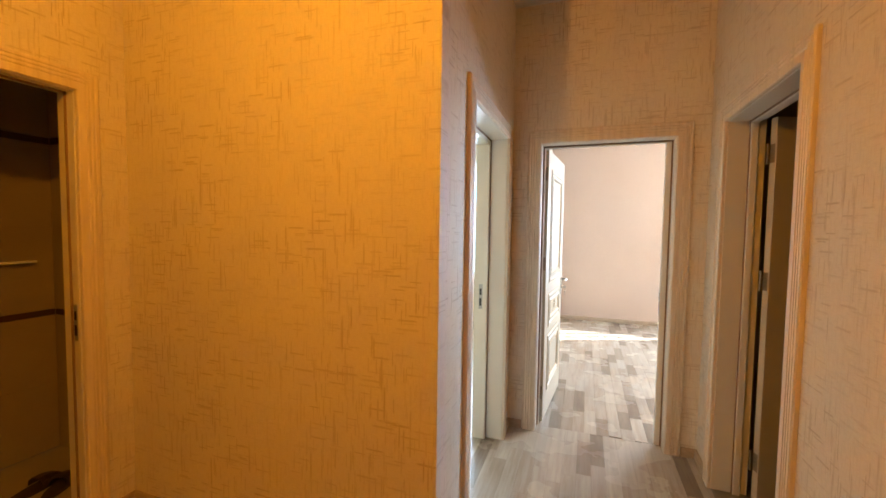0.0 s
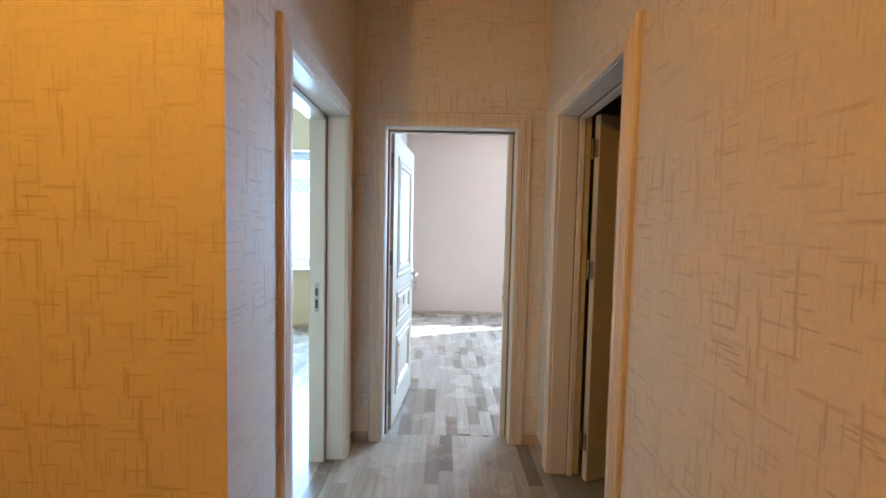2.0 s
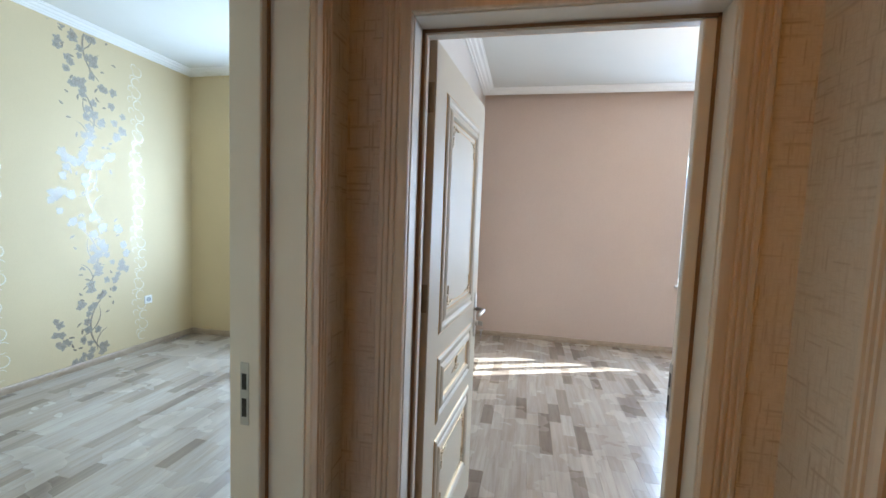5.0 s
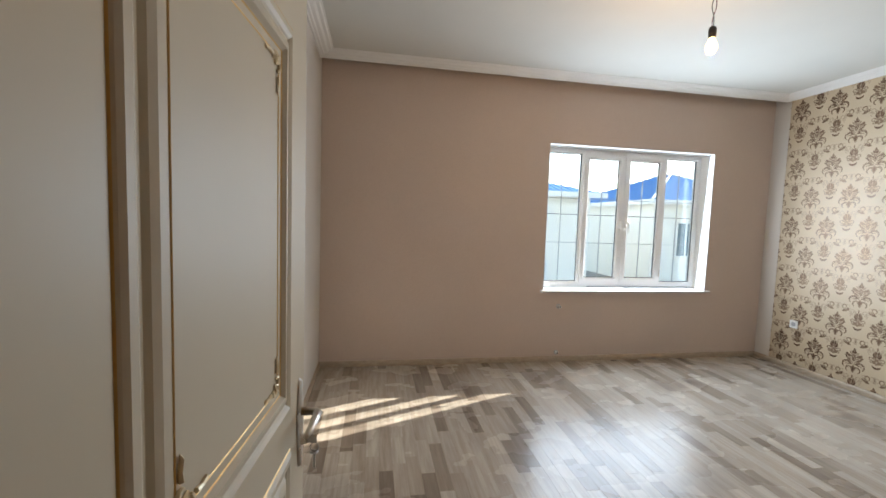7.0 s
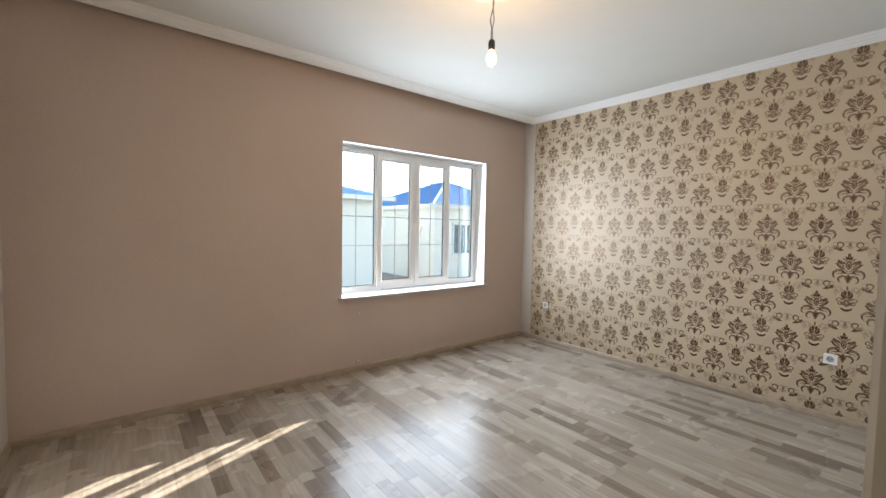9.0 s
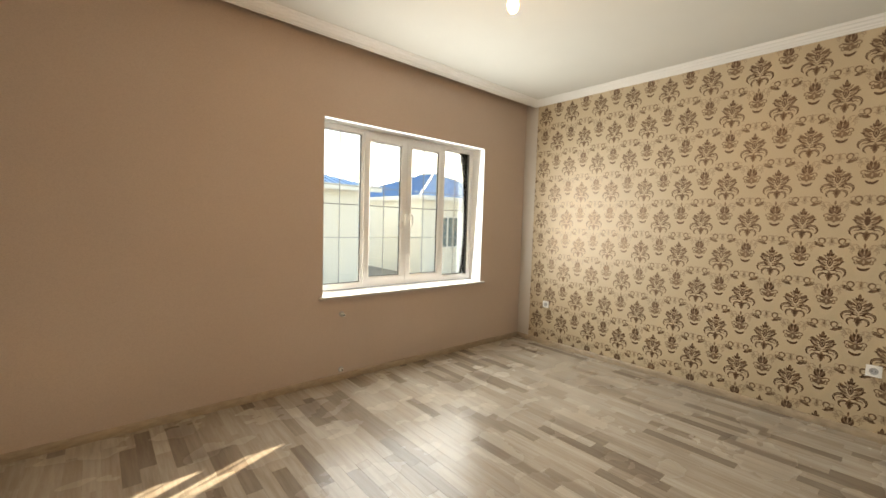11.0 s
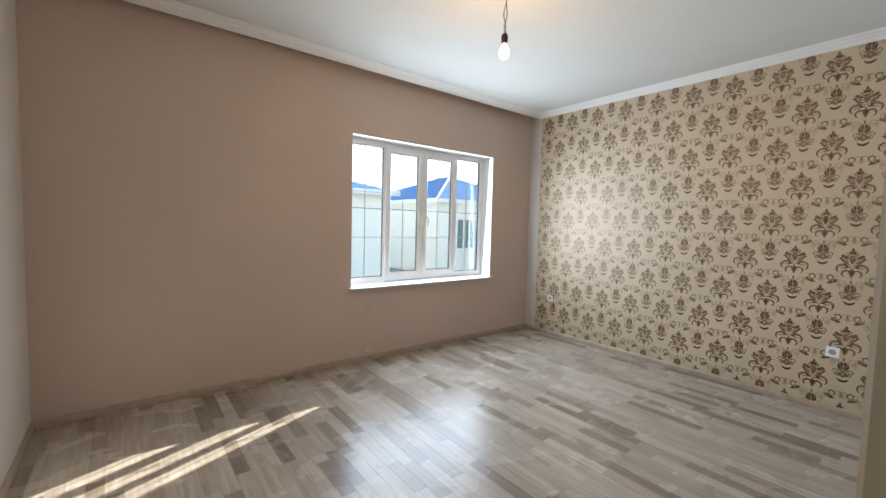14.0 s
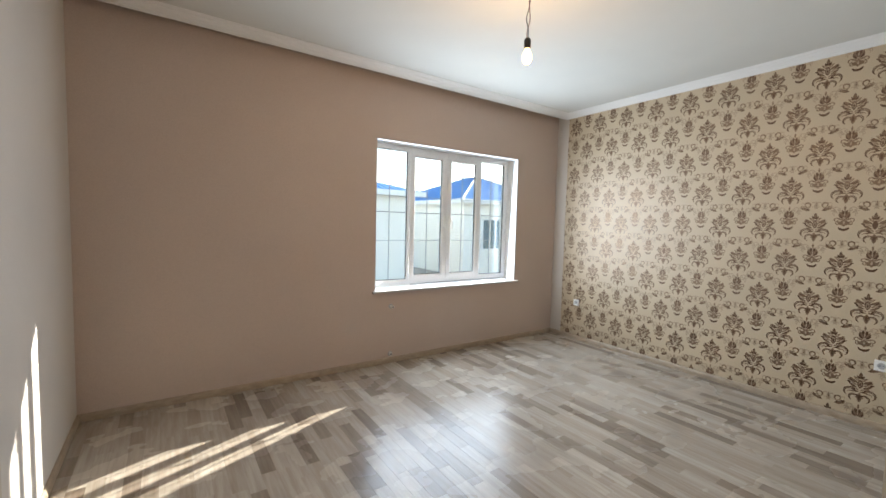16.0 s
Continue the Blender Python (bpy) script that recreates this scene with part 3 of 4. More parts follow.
def scroll(bm, x, z, sx, sz, y, s, k=1.0):
    """A small gilt scroll ornament in a panel's corner."""
    def pt(u, v):
        return (x + sx * u * k, y + s * 0.003, z + sz * v * k)
    for swap in (False, True):
        curve = []
        for i in range(17):
            a = i / 16 * 4.4
            r = 0.016 * (1 - i / 22)
            u, v = 0.030 + r * math.cos(a + 2.6), 0.014 + r * math.sin(a + 2.6)
            curve.append(pt(v, u) if swap else pt(u, v))
        tube(bm, curve, [0.0022 + 0.0018 * math.sin(math.pi * i / 16) for i in range(17)], 5)
        tail = [(0.046, 0.012), (0.060, 0.010), (0.074, 0.014), (0.082, 0.010)]
        tube(bm, [pt(v, u) if swap else pt(u, v) for u, v in tail], [0.004, 0.0035, 0.003, 0.001], 5)
        tube(bm, [pt(v, u) if swap else pt(u, v) for u, v in ((0.004, 0.004), (0.014, 0.020), (0.026, 0.026))], [0.003, 0.0042, 0.002], 5)


def door_leaf(name, label, x, y, rz, width=0.80, height=2.03, keys=True, flip=1):
    """A cream lacquered leaf with three moulded panels on both faces. Local x runs from the hinges; the seen face is y = 0."""
    root = thing(name, x, y, 0.008, label, "door", rz)
    t = 0.040
    bm = bmesh.new()
    box(bm, 0, width, 0, t, 0, height)
    rounded(bm, 0.002)
    part("leaf", bm, DOOR, root)
    x0, x1 = 0.125, width - 0.125
    for z0, z1, tall in ((1.035, 1.90, True), (0.69, 0.945, False), (0.19, 0.625, True)):
        for face, s in ((0.0, -1), (t, 1)):
            bm = bmesh.new()
            ring(bm, x0, x1, z0, z1, MOULD, face, s)
            mould = part("panel_moulding", bm, DOOR, root)
            if s > 0:
                continue
            bm = bmesh.new()
            for off in (0.001, 0.074):
                ring(bm, x0 + off - 0.003, x1 - off + 0.003, z0 + off - 0.003, z1 - off + 0.003, [(0, 0.0002), (0.0020, 0.0022), (0.0040, 0.0002)], face, s)
            ring(bm, x0 + 0.090, x1 - 0.090, z0 + (0.090 if tall else 0.082), z1 - (0.090 if tall else 0.082), [(0, 0.0002), (0.0018, 0.0018), (0.0036, 0.0002)], face, s)
            part("gilt_line", bm, GOLD, mould, "thin gilt line")
            bm = bmesh.new()
            if tall:
                for cx, sx in ((x0 + 0.088, 1), (x1 - 0.088, -1)):
                    for cz, sz in ((z0 + 0.088, 1), (z1 - 0.088, -1)):
                        scroll(bm, cx, cz, sx, sz, face, s)
            else:
                for sx in (1, -1):
                    scroll(bm, (x0 + x1) / 2, (z0 + z1) / 2 - 0.012, sx, 1, face, s, 0.75)
            part("gilt_ornament", bm, PALE_GOLD, mould, "gilt scroll ornament")
    # lock furniture
    hx, hz = width - 0.047, 1.0
    for face, s in ((0.0, -1), (t, 1)):
        bm = bmesh.new()
        n = 24
        pts = []
        for i in range(n):
            a = 2 * math.pi * i / n
            w = 0.021 * (0.82 + 0.18 * abs(math.sin(a)) + 0.10 * math.cos(4 * a))
            pts.append((hx + w * math.cos(a), hz - 0.03 + 0.118 * math.sin(a) * (0.92 + 0.08 * abs(math.sin(a)))))
        lo = [bm.verts.new((u, face, v)) for u, v in pts]
        hi = [bm.verts.new((hx + (u - hx) * 0.88, face + s * 0.008, hz - 0.03 + (v - hz + 0.03) * 0.95)) for u, v in pts]
        for i in range(n):
            bm.faces.new((lo[i], lo[(i + 1) % n], hi[(i + 1) % n], hi[i]))
        bm.faces.new(hi)
        plate = part("handle_plate", bm, NICKEL, root, "satin nickel handle plate", True)
        bm = bmesh.new()
        tube(bm, [(hx, face + s * 0.006, hz), (hx, face + s * 0.042, hz), (hx - 0.012, face + s * 0.050, hz + 0.001), (hx - 0.05, face + s * 0.052, hz + 0.003),
                  (hx - 0.095, face + s * 0.050, hz - 0.002), (hx - 0.115, face + s * 0.046, hz - 0.006)], [0.011, 0.010, 0.011, 0.010, 0.009, 0.006], 10)
        part("lever", bm, NICKEL, plate, "curved nickel lever", True)
        bm = bmesh.new()
        tube(bm, [(hx, face + s * 0.006, hz - 0.072), (hx, face + s * 0.022, hz - 0.072)], [0.015, 0.013], 14)
        cyl = part("lock_cylinder", bm, NICKEL, plate)
        if keys and s < 0:
            bm = bmesh.new()
            box(bm, hx - 0.0012, hx + 0.0012, face - 0.046, face - 0.022, hz - 0.083, hz - 0.061)
            tube(bm, [(hx, face - 0.040 + 0.011 * math.sin(a), hz - 0.094 + 0.011 * math.cos(a)) for a in (k * 0.55 for k in range(13))], 0.0011, 5)
            box(bm, hx - 0.0012, hx + 0.0012, face - 0.043, face - 0.037, hz - 0.15, hz - 0.104)
            lathe(bm, [(0.009, -0.0015), (0.011, 0), (0.009, 0.0015)], 12, (hx, face - 0.040, hz - 0.108))
            part("key", bm, STEEL, plate, "two small keys on a ring")
    bm = bmesh.new()
    box(bm, width - 0.0005, width + 0.0015, 0.010, 0.030, hz - 0.13, hz + 0.09)
    part("lock_face", bm, STEEL, root, "steel lock face")
    for z in (0.22, 1.19, 1.85):
        bm = bmesh.new()
        tube(bm, [(-0.007, t + 0.004, z - 0.052), (-0.007, t + 0.004, z + 0.052)], 0.0075, 10)
        box(bm, -0.0016, 0.0004, 0.006, t + 0.002, z - 0.048, z + 0.048)
        for k in (-0.03, 0.0, 0.03):
            tube(bm, [(-0.0024, 0.014 + 0.008 * abs(k) / 0.03, z + k), (-0.0006, 0.014 + 0.008 * abs(k) / 0.03, z + k)], 0.003, 8)
        part("hinge", bm, HINGE, root, "bronze butt hinge")
    return root


HINGE = metal_mat("bronze_hinge", (0.30, 0.24, 0.17), 0.4)
door_leaf("bedroom_door", "cream panelled door with gilt lines, standing wide open", 0.041, 0.153, 85.0)
door_leaf("store_door", "cream panelled door with gilt lines, open into the dark room", 1.205, -0.391, 19.3, keys=False)


def strike(x, y, z, nx, ny):
    """A strike plate let into a jamb; (nx, ny): out of the jamb."""
    root = thing("strike_plate", x, y, z, "grey steel strike plate with two dark slots", "strike plate", math.degrees(math.atan2(ny, nx)))
    bm = bmesh.new()
    box(bm, 0, 0.0016, -0.013, 0.013, -0.085, 0.085)
    rounded(bm, 0.0007)
    part("plate", bm, STEEL, root)
    for z0, z1 in ((0.012, 0.055), (-0.062, -0.012)):
        bm = bmesh.new()
        box(bm, 0.0012, 0.0022, -0.008, 0.006, z0, z1)
        part("slot", bm, DARK, root, "dark slot")


strike(-0.353, -0.241, 0.99, 0, -1)
strike(0.789, 0.128, 0.985, -1, 0)
strike(-1.912, -1.7192, 0.99, 0, -1)


# ---- bedroom things ----
def socket(x, y, z, rz, label):
    """A square wall socket; local x points out of the wall."""
    root = thing("wall_socket", x, y, z, label, "socket", rz, "wall sockets")
    bm = bmesh.new()
    box(bm, 0, 0.009, -0.042, 0.042, -0.042, 0.042)
    rounded(bm, 0.003, 2)
    part("cover", bm, PLASTIC, root)
    bm = bmesh.new()
    lathe(bm, [(0.024, 0.0), (0.024, 0.0028), (0.021, 0.0034), (0.019, 0.0008)], 24)
    bmesh.ops.rotate(bm, verts=bm.verts, cent=(0, 0, 0), matrix=Matrix.Rotation(radians(90), 3, "Y"))
    bmesh.ops.translate(bm, verts=bm.verts, vec=(0.0085, 0, 0))
    well = part("well", bm, GREY_PLASTIC, root, "grey round socket well")
    for dy in (-0.0095, 0.0095):
        bm = bmesh.new()
        tube(bm, [(0.009, dy, 0), (0.0105, dy, 0)], 0.0028, 8)
        part("pin_hole", bm, DARK, well)
    return root


GREY_PLASTIC = painted("grey_plastic", (0.45, 0.46, 0.47), 0.4, 0.02)
socket(4.830, 3.513, 0.497, 180, "white wall socket low on the damask wall")
socket(4.830, 0.710, 0.502, 180, "white wall socket low on the damask wall")
socket(-3.48, 2.30, 0.506, 0, "white wall socket on the ochre wall")


def pipe_stub(z, length, label):
    root = thing("pipe_stub", 2.275, 3.94, z, label, "pipe", 0, "radiator pipe stubs")
    bm = bmesh.new()
    lathe(bm, [(0.026, 0.0), (0.026, 0.004), (0.020, 0.006), (0.0135, 0.006)], 18)
    bmesh.ops.rotate(bm, verts=bm.verts, cent=(0, 0, 0), matrix=Matrix.Rotation(radians(90), 3, "X"))
    part("collar", bm, GREY_PLASTIC, root, "dusty grey wall collar")
    bm = bmesh.new()
    tube(bm, [(0, -0.004, 0), (0.0, -length + 0.004, 0), (0.0, -length, 0)], [0.015, 0.015, 0.013], 12)
    body = part("pipe", bm, PLASTIC, root, "white plastic pipe end")
    bm = bmesh.new()
    tube(bm, [(0, -length + 0.001, 0), (0, -length - 0.0006, 0)], 0.0085, 12)
    part("bore", bm, DARK, body, "dark open bore")


pipe_stub(0.612, 0.055, "white radiator pipe end under the window")
pipe_stub(0.098, 0.030, "short radiator pipe end above the skirting")


def pendant(x, y, z_bulb, top, label):
    """A bare bulb hanging on two thin wires under a plaster rose."""
    root = thing("pendant_bulb", x, y, top, label, "ceiling lamp")
    bm = bmesh.new()
    lathe(bm, [(0.27, 0.0), (0.272, -0.010), (0.262, -0.020), (0.235, -0.022), (0.220, -0.012), (0.185, -0.012), (0.170, -0.026), (0.130, -0.030),
               (0.105, -0.018), (0.055, -0.020), (0.040, -0.034), (0.006, -0.036)][::-1], 40)
    part("ceiling_rose", bm, CORNICE, root, "white plaster ceiling rose", True)
    drop = z_bulb - top
    for ph, mat, lab in ((0.0, WIRE_RED, "dark red wire"), (math.pi, WIRE_BLACK, "black wire")):
        bm = bmesh.new()
        pts = []
        for i in range(29):
            f = i / 28
            a = ph + 9 * f
            r = 0.004 + 0.008 * math.sin(math.pi * min(1, max(0, (f - 0.45) / 0.5))) ** 2
            sway = 0.010 * math.sin(5 * f) * (1 - f)
            pts.append((r * math.cos(a) + sway, r * math.sin(a), -0.03 + f * (drop + 0.115)))
        tube(bm, pts, 0.0026, 6)
        part("wire", bm, mat, root, lab)
    bm = bmesh.new()
    lathe(bm, [(0.014, 0.040), (0.0195, 0.045), (0.0205, 0.085), (0.016, 0.098), (0.008, 0.101)], 18, (0, 0, drop))
    part("lamp_holder", bm, WIRE_BLACK, root, "black lamp holder", True)
    bm = bmesh.new()
    lathe(bm, [(0.003, -0.047), (0.016, -0.043), (0.026, -0.030), (0.030, -0.012), (0.027, 0.006), (0.020, 0.022), (0.0145, 0.034), (0.013, 0.046)], 24, (0, 0, drop))
    bulb = part("bulb", bm, BULB, root, "glowing warm white bulb", True)
    bulb.visible_shadow = False
    return root


WIRE_RED = material("dark_red_wire", (0.14, 0.02, 0.02), 0.5)
WIRE_BLACK = material("black_wire", (0.02, 0.018, 0.018), 0.5)
BULB = material("lit_bulb", (0.9, 0.85, 0.75), 0.3)
_b = BULB.node_tree.nodes["Principled BSDF"]
_b.inputs["Emission Color"].default_value = (1.0, 0.56, 0.22, 1)
_b.inputs["Emission Strength"].default_value = 2.2
pendant(2.105, 1.905, 2.52, TOP, "lit bare bulb on twisted wires under a plaster rose")


# ---- printed wallpapers ----
class Print:
    """Flat printed shapes on a wall in the plane x = const; u runs along the wall, v up."""

    def __init__(self, x, out, u0, u1, v0, v1):
        self.x, self.out, self.lim = x, out, (u0, u1, v0, v1)
        self.bm = {}
        self.count = 0

    def shape(self, ink, pts, layer=0):
        u0, u1, v0, v1 = self.lim
        us, vs = [p[0] for p in pts], [p[1] for p in pts]
        if max(us) <= u0 or min(us) >= u1 or max(vs) <= v0 or min(vs) >= v1:
            return
        bm = self.bm.setdefault(ink, bmesh.new())
        self.count += 1
        h = self.x + self.out * (0.0005 + 0.0004 * layer + 0.000012 * (self.count % 29))
        vv = [bm.verts.new((h, min(max(u, u0), u1), min(max(v, v0), v1))) for u, v in pts]
        try:
            bm.faces.new(vv)
        except ValueError:
            pass

    def leaf(self, ink, u, v, ang, length, width, bend=0.0, n=5, layer=0):
        """A pointed leaf from (u, v); ang: degrees from upright, to the right."""
        left, right = [], []
        for i in range(n + 1):
            f = i / n
            a = radians(ang + bend * f)
            cu, cv = u + length * f * math.sin(a), v + length * f * math.cos(a)
            w = width * math.sin(math.pi * min(1.0, 0.04 + f * 0.96)) ** 0.8
            left.append((cu - w * math.cos(a) / 2, cv + w * math.sin(a) / 2))
            right.append((cu + w * math.cos(a) / 2, cv - w * math.sin(a) / 2))
        self.shape(ink, left + right[::-1], layer)

    def arc(self, ink, u, v, r, a0, a1, width, taper=1.0, n=9, layer=0, shrink=1.0):
        """A curled stroke about (u, v) from angle a0 to a1 (degrees, from the right, anticlockwise)."""
        quads = []
        for i in range(n + 1):
            f = i / n
            a = radians(a0 + (a1 - a0) * f)
            w = width * (math.sin(math.pi * (0.08 + 0.88 * f)) ** 0.7) * (1 - (1 - taper) * f)
            rr = r * (1 - (1 - shrink) * f)
            quads.append(((u + (rr - w / 2) * math.cos(a), v + (rr - w / 2) * math.sin(a)), (u + (rr + w / 2) * math.cos(a), v + (rr + w / 2) * math.sin(a))))
        for (p, q), (s, t) in zip(quads, quads[1:]):
            self.shape(ink, [p, q, t, s], layer)

    def done(self, name, mats, parent, label):
        for ink, bm in self.bm.items():
            ob = part(name, bm, mats[ink], parent, label)
            tagged(ob, kind="stuff")


def print_ink(name, base, rough, metal):
    m = material(name, base, rough, metal, 0.9)
    n = Nodes(m)
    f = n.noise(n.place((180, 180, 180)), 1.0, 2.0)
    n.put(n.b.inputs["Base Color"], n.mix(n.ramp(f, (0.35, (0, 0, 0)), (0.65, (1, 1, 1))), tuple(c * 0.75 for c in base), tuple(min(1, c * 1.25) for c in base)))
    return m


INKS = {"dark": print_ink("damask_dark_ink", (0.17, 0.105, 0.066), 0.50, 0.8), "mid": print_ink("damask_mid_ink", (0.27, 0.185, 0.122), 0.50, 0.8),
        "light": print_ink("damask_light_ink", (0.44, 0.34, 0.24), 0.50, 0.7)}


def damask(pr, u, v):
    """One repeat: a leafy palmette on two pairs of claws, a crowned bud half a repeat aside, and a pair of swan-like scrolls above."""
    def leaf(a, b, ang, le, w, bend=0, ink="dark", core="light"):
        """A leaf with a darker rim; both mirror images when it stands off the axis."""
        for s in ((1, -1) if a or ang else (1,)):
            pr.leaf(ink, u + s * a, v + b, s * ang, le, w * 0.86, s * bend, layer=1)
            if core and w > 0.010:
                ra = radians(ang)
                pr.leaf(core, u + s * (a + 0.20 * le * math.sin(ra)), v + b + 0.20 * le * math.cos(ra), s * (ang + 0.2 * bend), le * 0.58, w * 0.46, s * bend * 0.7, n=4, layer=3)

    def curl(a, b, r, a0, a1, w, ink="dark", taper=0.7, shrink=1.0, layer=1, n=7):
        for s in (1, -1):
            pr.arc(ink, u + s * a, v + b, r, a0 if s > 0 else 180 - a0, a1 if s > 0 else 180 - a1, w, taper, n=n, layer=layer, shrink=shrink)
    # palmette: flame, three tiers of leaves, a heart, claws and a drop
    leaf(0, 0.072, 0, 0.054, 0.024, 0, "dark", "mid")
    leaf(0.004, 0.070, 42, 0.034, 0.015, -12, "dark", None)
    leaf(0.004, 0.046, 30, 0.052, 0.021, 14, "mid", "light")
    leaf(0.016, 0.036, 56, 0.058, 0.023, 8, "dark", "mid")
    leaf(0.042, 0.054, 40, 0.028, 0.014, 20, "mid", None)
    leaf(0.018, 0.016, 70, 0.068, 0.022, -18, "mid", "light")
    leaf(0.054, 0.026, 48, 0.030, 0.014, 16, "dark", None)
    leaf(0.016, 0.000, 86, 0.060, 0.018, -26, "dark", "mid")
    leaf(0, -0.006, 0, 0.072, 0.040, 0, "dark", None)
    leaf(0, 0.004, 0, 0.050, 0.024, 0, "light", None)
    leaf(0, 0.010, 0, 0.032, 0.013, 0, "dark", None)
    leaf(0.003, -0.024, 48, 0.058, 0.016, 22, "mid", "light")
    leaf(0.003, -0.036, 70, 0.046, 0.013, 24, "dark", None)
    curl(0.054, -0.050, 0.037, 160, -56, 0.021, "dark", 0.6, 0.92)
    curl(0.054, -0.050, 0.036, 120, -10, 0.006, "light", 0.6, 0.92, 4)
    curl(0.052, -0.056, 0.018, 150, 10, 0.009, "mid", 0.6)
    curl(0.030, -0.088, 0.029, 152, -64, 0.018, "dark", 0.6, 0.92)
    curl(0.030, -0.088, 0.028, 110, -10, 0.005, "light", 0.6, 0.92, 4)
    leaf(0, -0.116, 0, 0.078, 0.036, 0, "mid", "dark")
    leaf(0.004, -0.066, 120, 0.028, 0.012, 20, "mid", None)
    # swan-like scrolls over the palmette: body, tail, wing and a curled neck
    leaf(0.036, 0.146, 92, 0.072, 0.026, -34, "dark", "mid")
    leaf(0.046, 0.156, 60, 0.052, 0.022, 6, "mid", "light")
    leaf(0.052, 0.152, 38, 0.050, 0.018, 24, "dark", None)
    leaf(0.084, 0.150, 50, 0.036, 0.014, -30, "mid", None)
    curl(0.058, 0.190, 0.024, 262, -70, 0.013, "mid", 0.75, 0.55, 2, 10)
    curl(0.020, 0.200, 0.017, 250, -10, 0.010, "light", 0.75, 0.6, 2, 10)
    curl(0.018, 0.162, 0.013, 40, 250, 0.008, "light", 0.7, 0.8)
    curl(0.098, 0.160, 0.018, 220, 10, 0.008, "light", 0.7, 0.8)
    curl(0.086, 0.196, 0.014, 200, -40, 0.007, "light", 0.7, 0.8)
    leaf(0, 0.156, 0, 0.066, 0.026, 0, "light", None)
    leaf(0, 0.176, 0, 0.036, 0.012, 0, "mid", None)
    leaf(0.090, 0.138, 64, 0.036, 0.013, 30, "light", None)
    # garland that joins the scrolls to the buds
    curl(0.060, 0.100, 0.074, 66, 16, 0.009, "light", 0.8)
    curl(0.128, 0.150, 0.020, 160, -20, 0.008, "light", 0.8)
    curl(0.118, 0.118, 0.016, 30, 220, 0.007, "light", 0.8)
    # crowned bud
    b0 = 0.078
    for s in (1, -1):
        cu = u + 0.1765
        for a, b, ang, le, w in ((0, -0.006, 0, 0.080, 0.040), (0, -0.064, 0, 0.074, 0.040)):
            pr.leaf("light", cu, v + b0 + b, ang, le, w, layer=0)
        for a, b, ang, le, w, bend, ink in ((0.000, 0.066, 0, 0.038, 0.013, 0, "mid"), (0.002, 0.010, 12, 0.062, 0.020, 0, "dark"), (0.006, 0.008, 40, 0.056, 0.018, -16, "mid"),
                                            (0.006, 0.000, 66, 0.050, 0.016, -34, "dark"), (0.006, -0.010, 90, 0.044, 0.013, -24, "mid"), (0.014, 0.058, 50, 0.030, 0.011, 20, "light"),
                                            (0.002, -0.016, 140, 0.038, 0.015, -20, "mid"), (0.008, -0.054, 70, 0.052, 0.014, -34, "mid"), (0.002, -0.054, 34, 0.036, 0.017, 0, "mid")):
            pr.leaf(ink, cu + s * a, v + b0 + b, s * ang, le, w, s * bend, layer=1)
        for a, b, r, a0, a1, w, ink in ((0.046, -0.012, 0.014, 120, -150, 0.009, "mid"), (0.036, -0.038, 0.013, 60, -200, 0.009, "mid"), (0.050, 0.034, 0.016, -60, 150, 0.008, "light"),
                                        (0.030, 0.070, 0.013, -80, 160, 0.006, "light")):
            pr.arc(ink, cu + s * a, v + b0 + b, r, a0 if s > 0 else 180 - a0, a1 if s > 0 else 180 - a1, w, 0.7, n=7, layer=1, shrink=0.8)
    pr.leaf("mid", u + 0.1765, v + b0 - 0.064, 0, 0.062, 0.030, layer=1)
    pr.leaf("light", u + 0.1765, v + b0 - 0.048, 0, 0.030, 0.013, layer=3)
    pr.leaf("light", u + 0.1765, v + b0 + 0.014, 0, 0.036, 0.010, layer=3)
    pr.arc("dark", u + 0.1765, v + b0 - 0.056, 0.036, 206, 334, 0.019, 1.0, n=8, layer=2)


damask_wall = bpy.data.objects["wall_bedroom_damask"]
pr = Print(4.83, -1, 0.456, 3.76, 0.058, 2.951)
for col in range(-1, 12):
    for row in range(-1, 7):
        damask(pr, 0.640 + col * 0.353, 1.868 + (row - 3) * 0.63)
        damask(pr, 0.8165 + col * 0.353, 2.183 + (row - 3) * 0.63)
pr.done("damask_print", INKS, damask_wall, "brown damask print with a slight sheen")

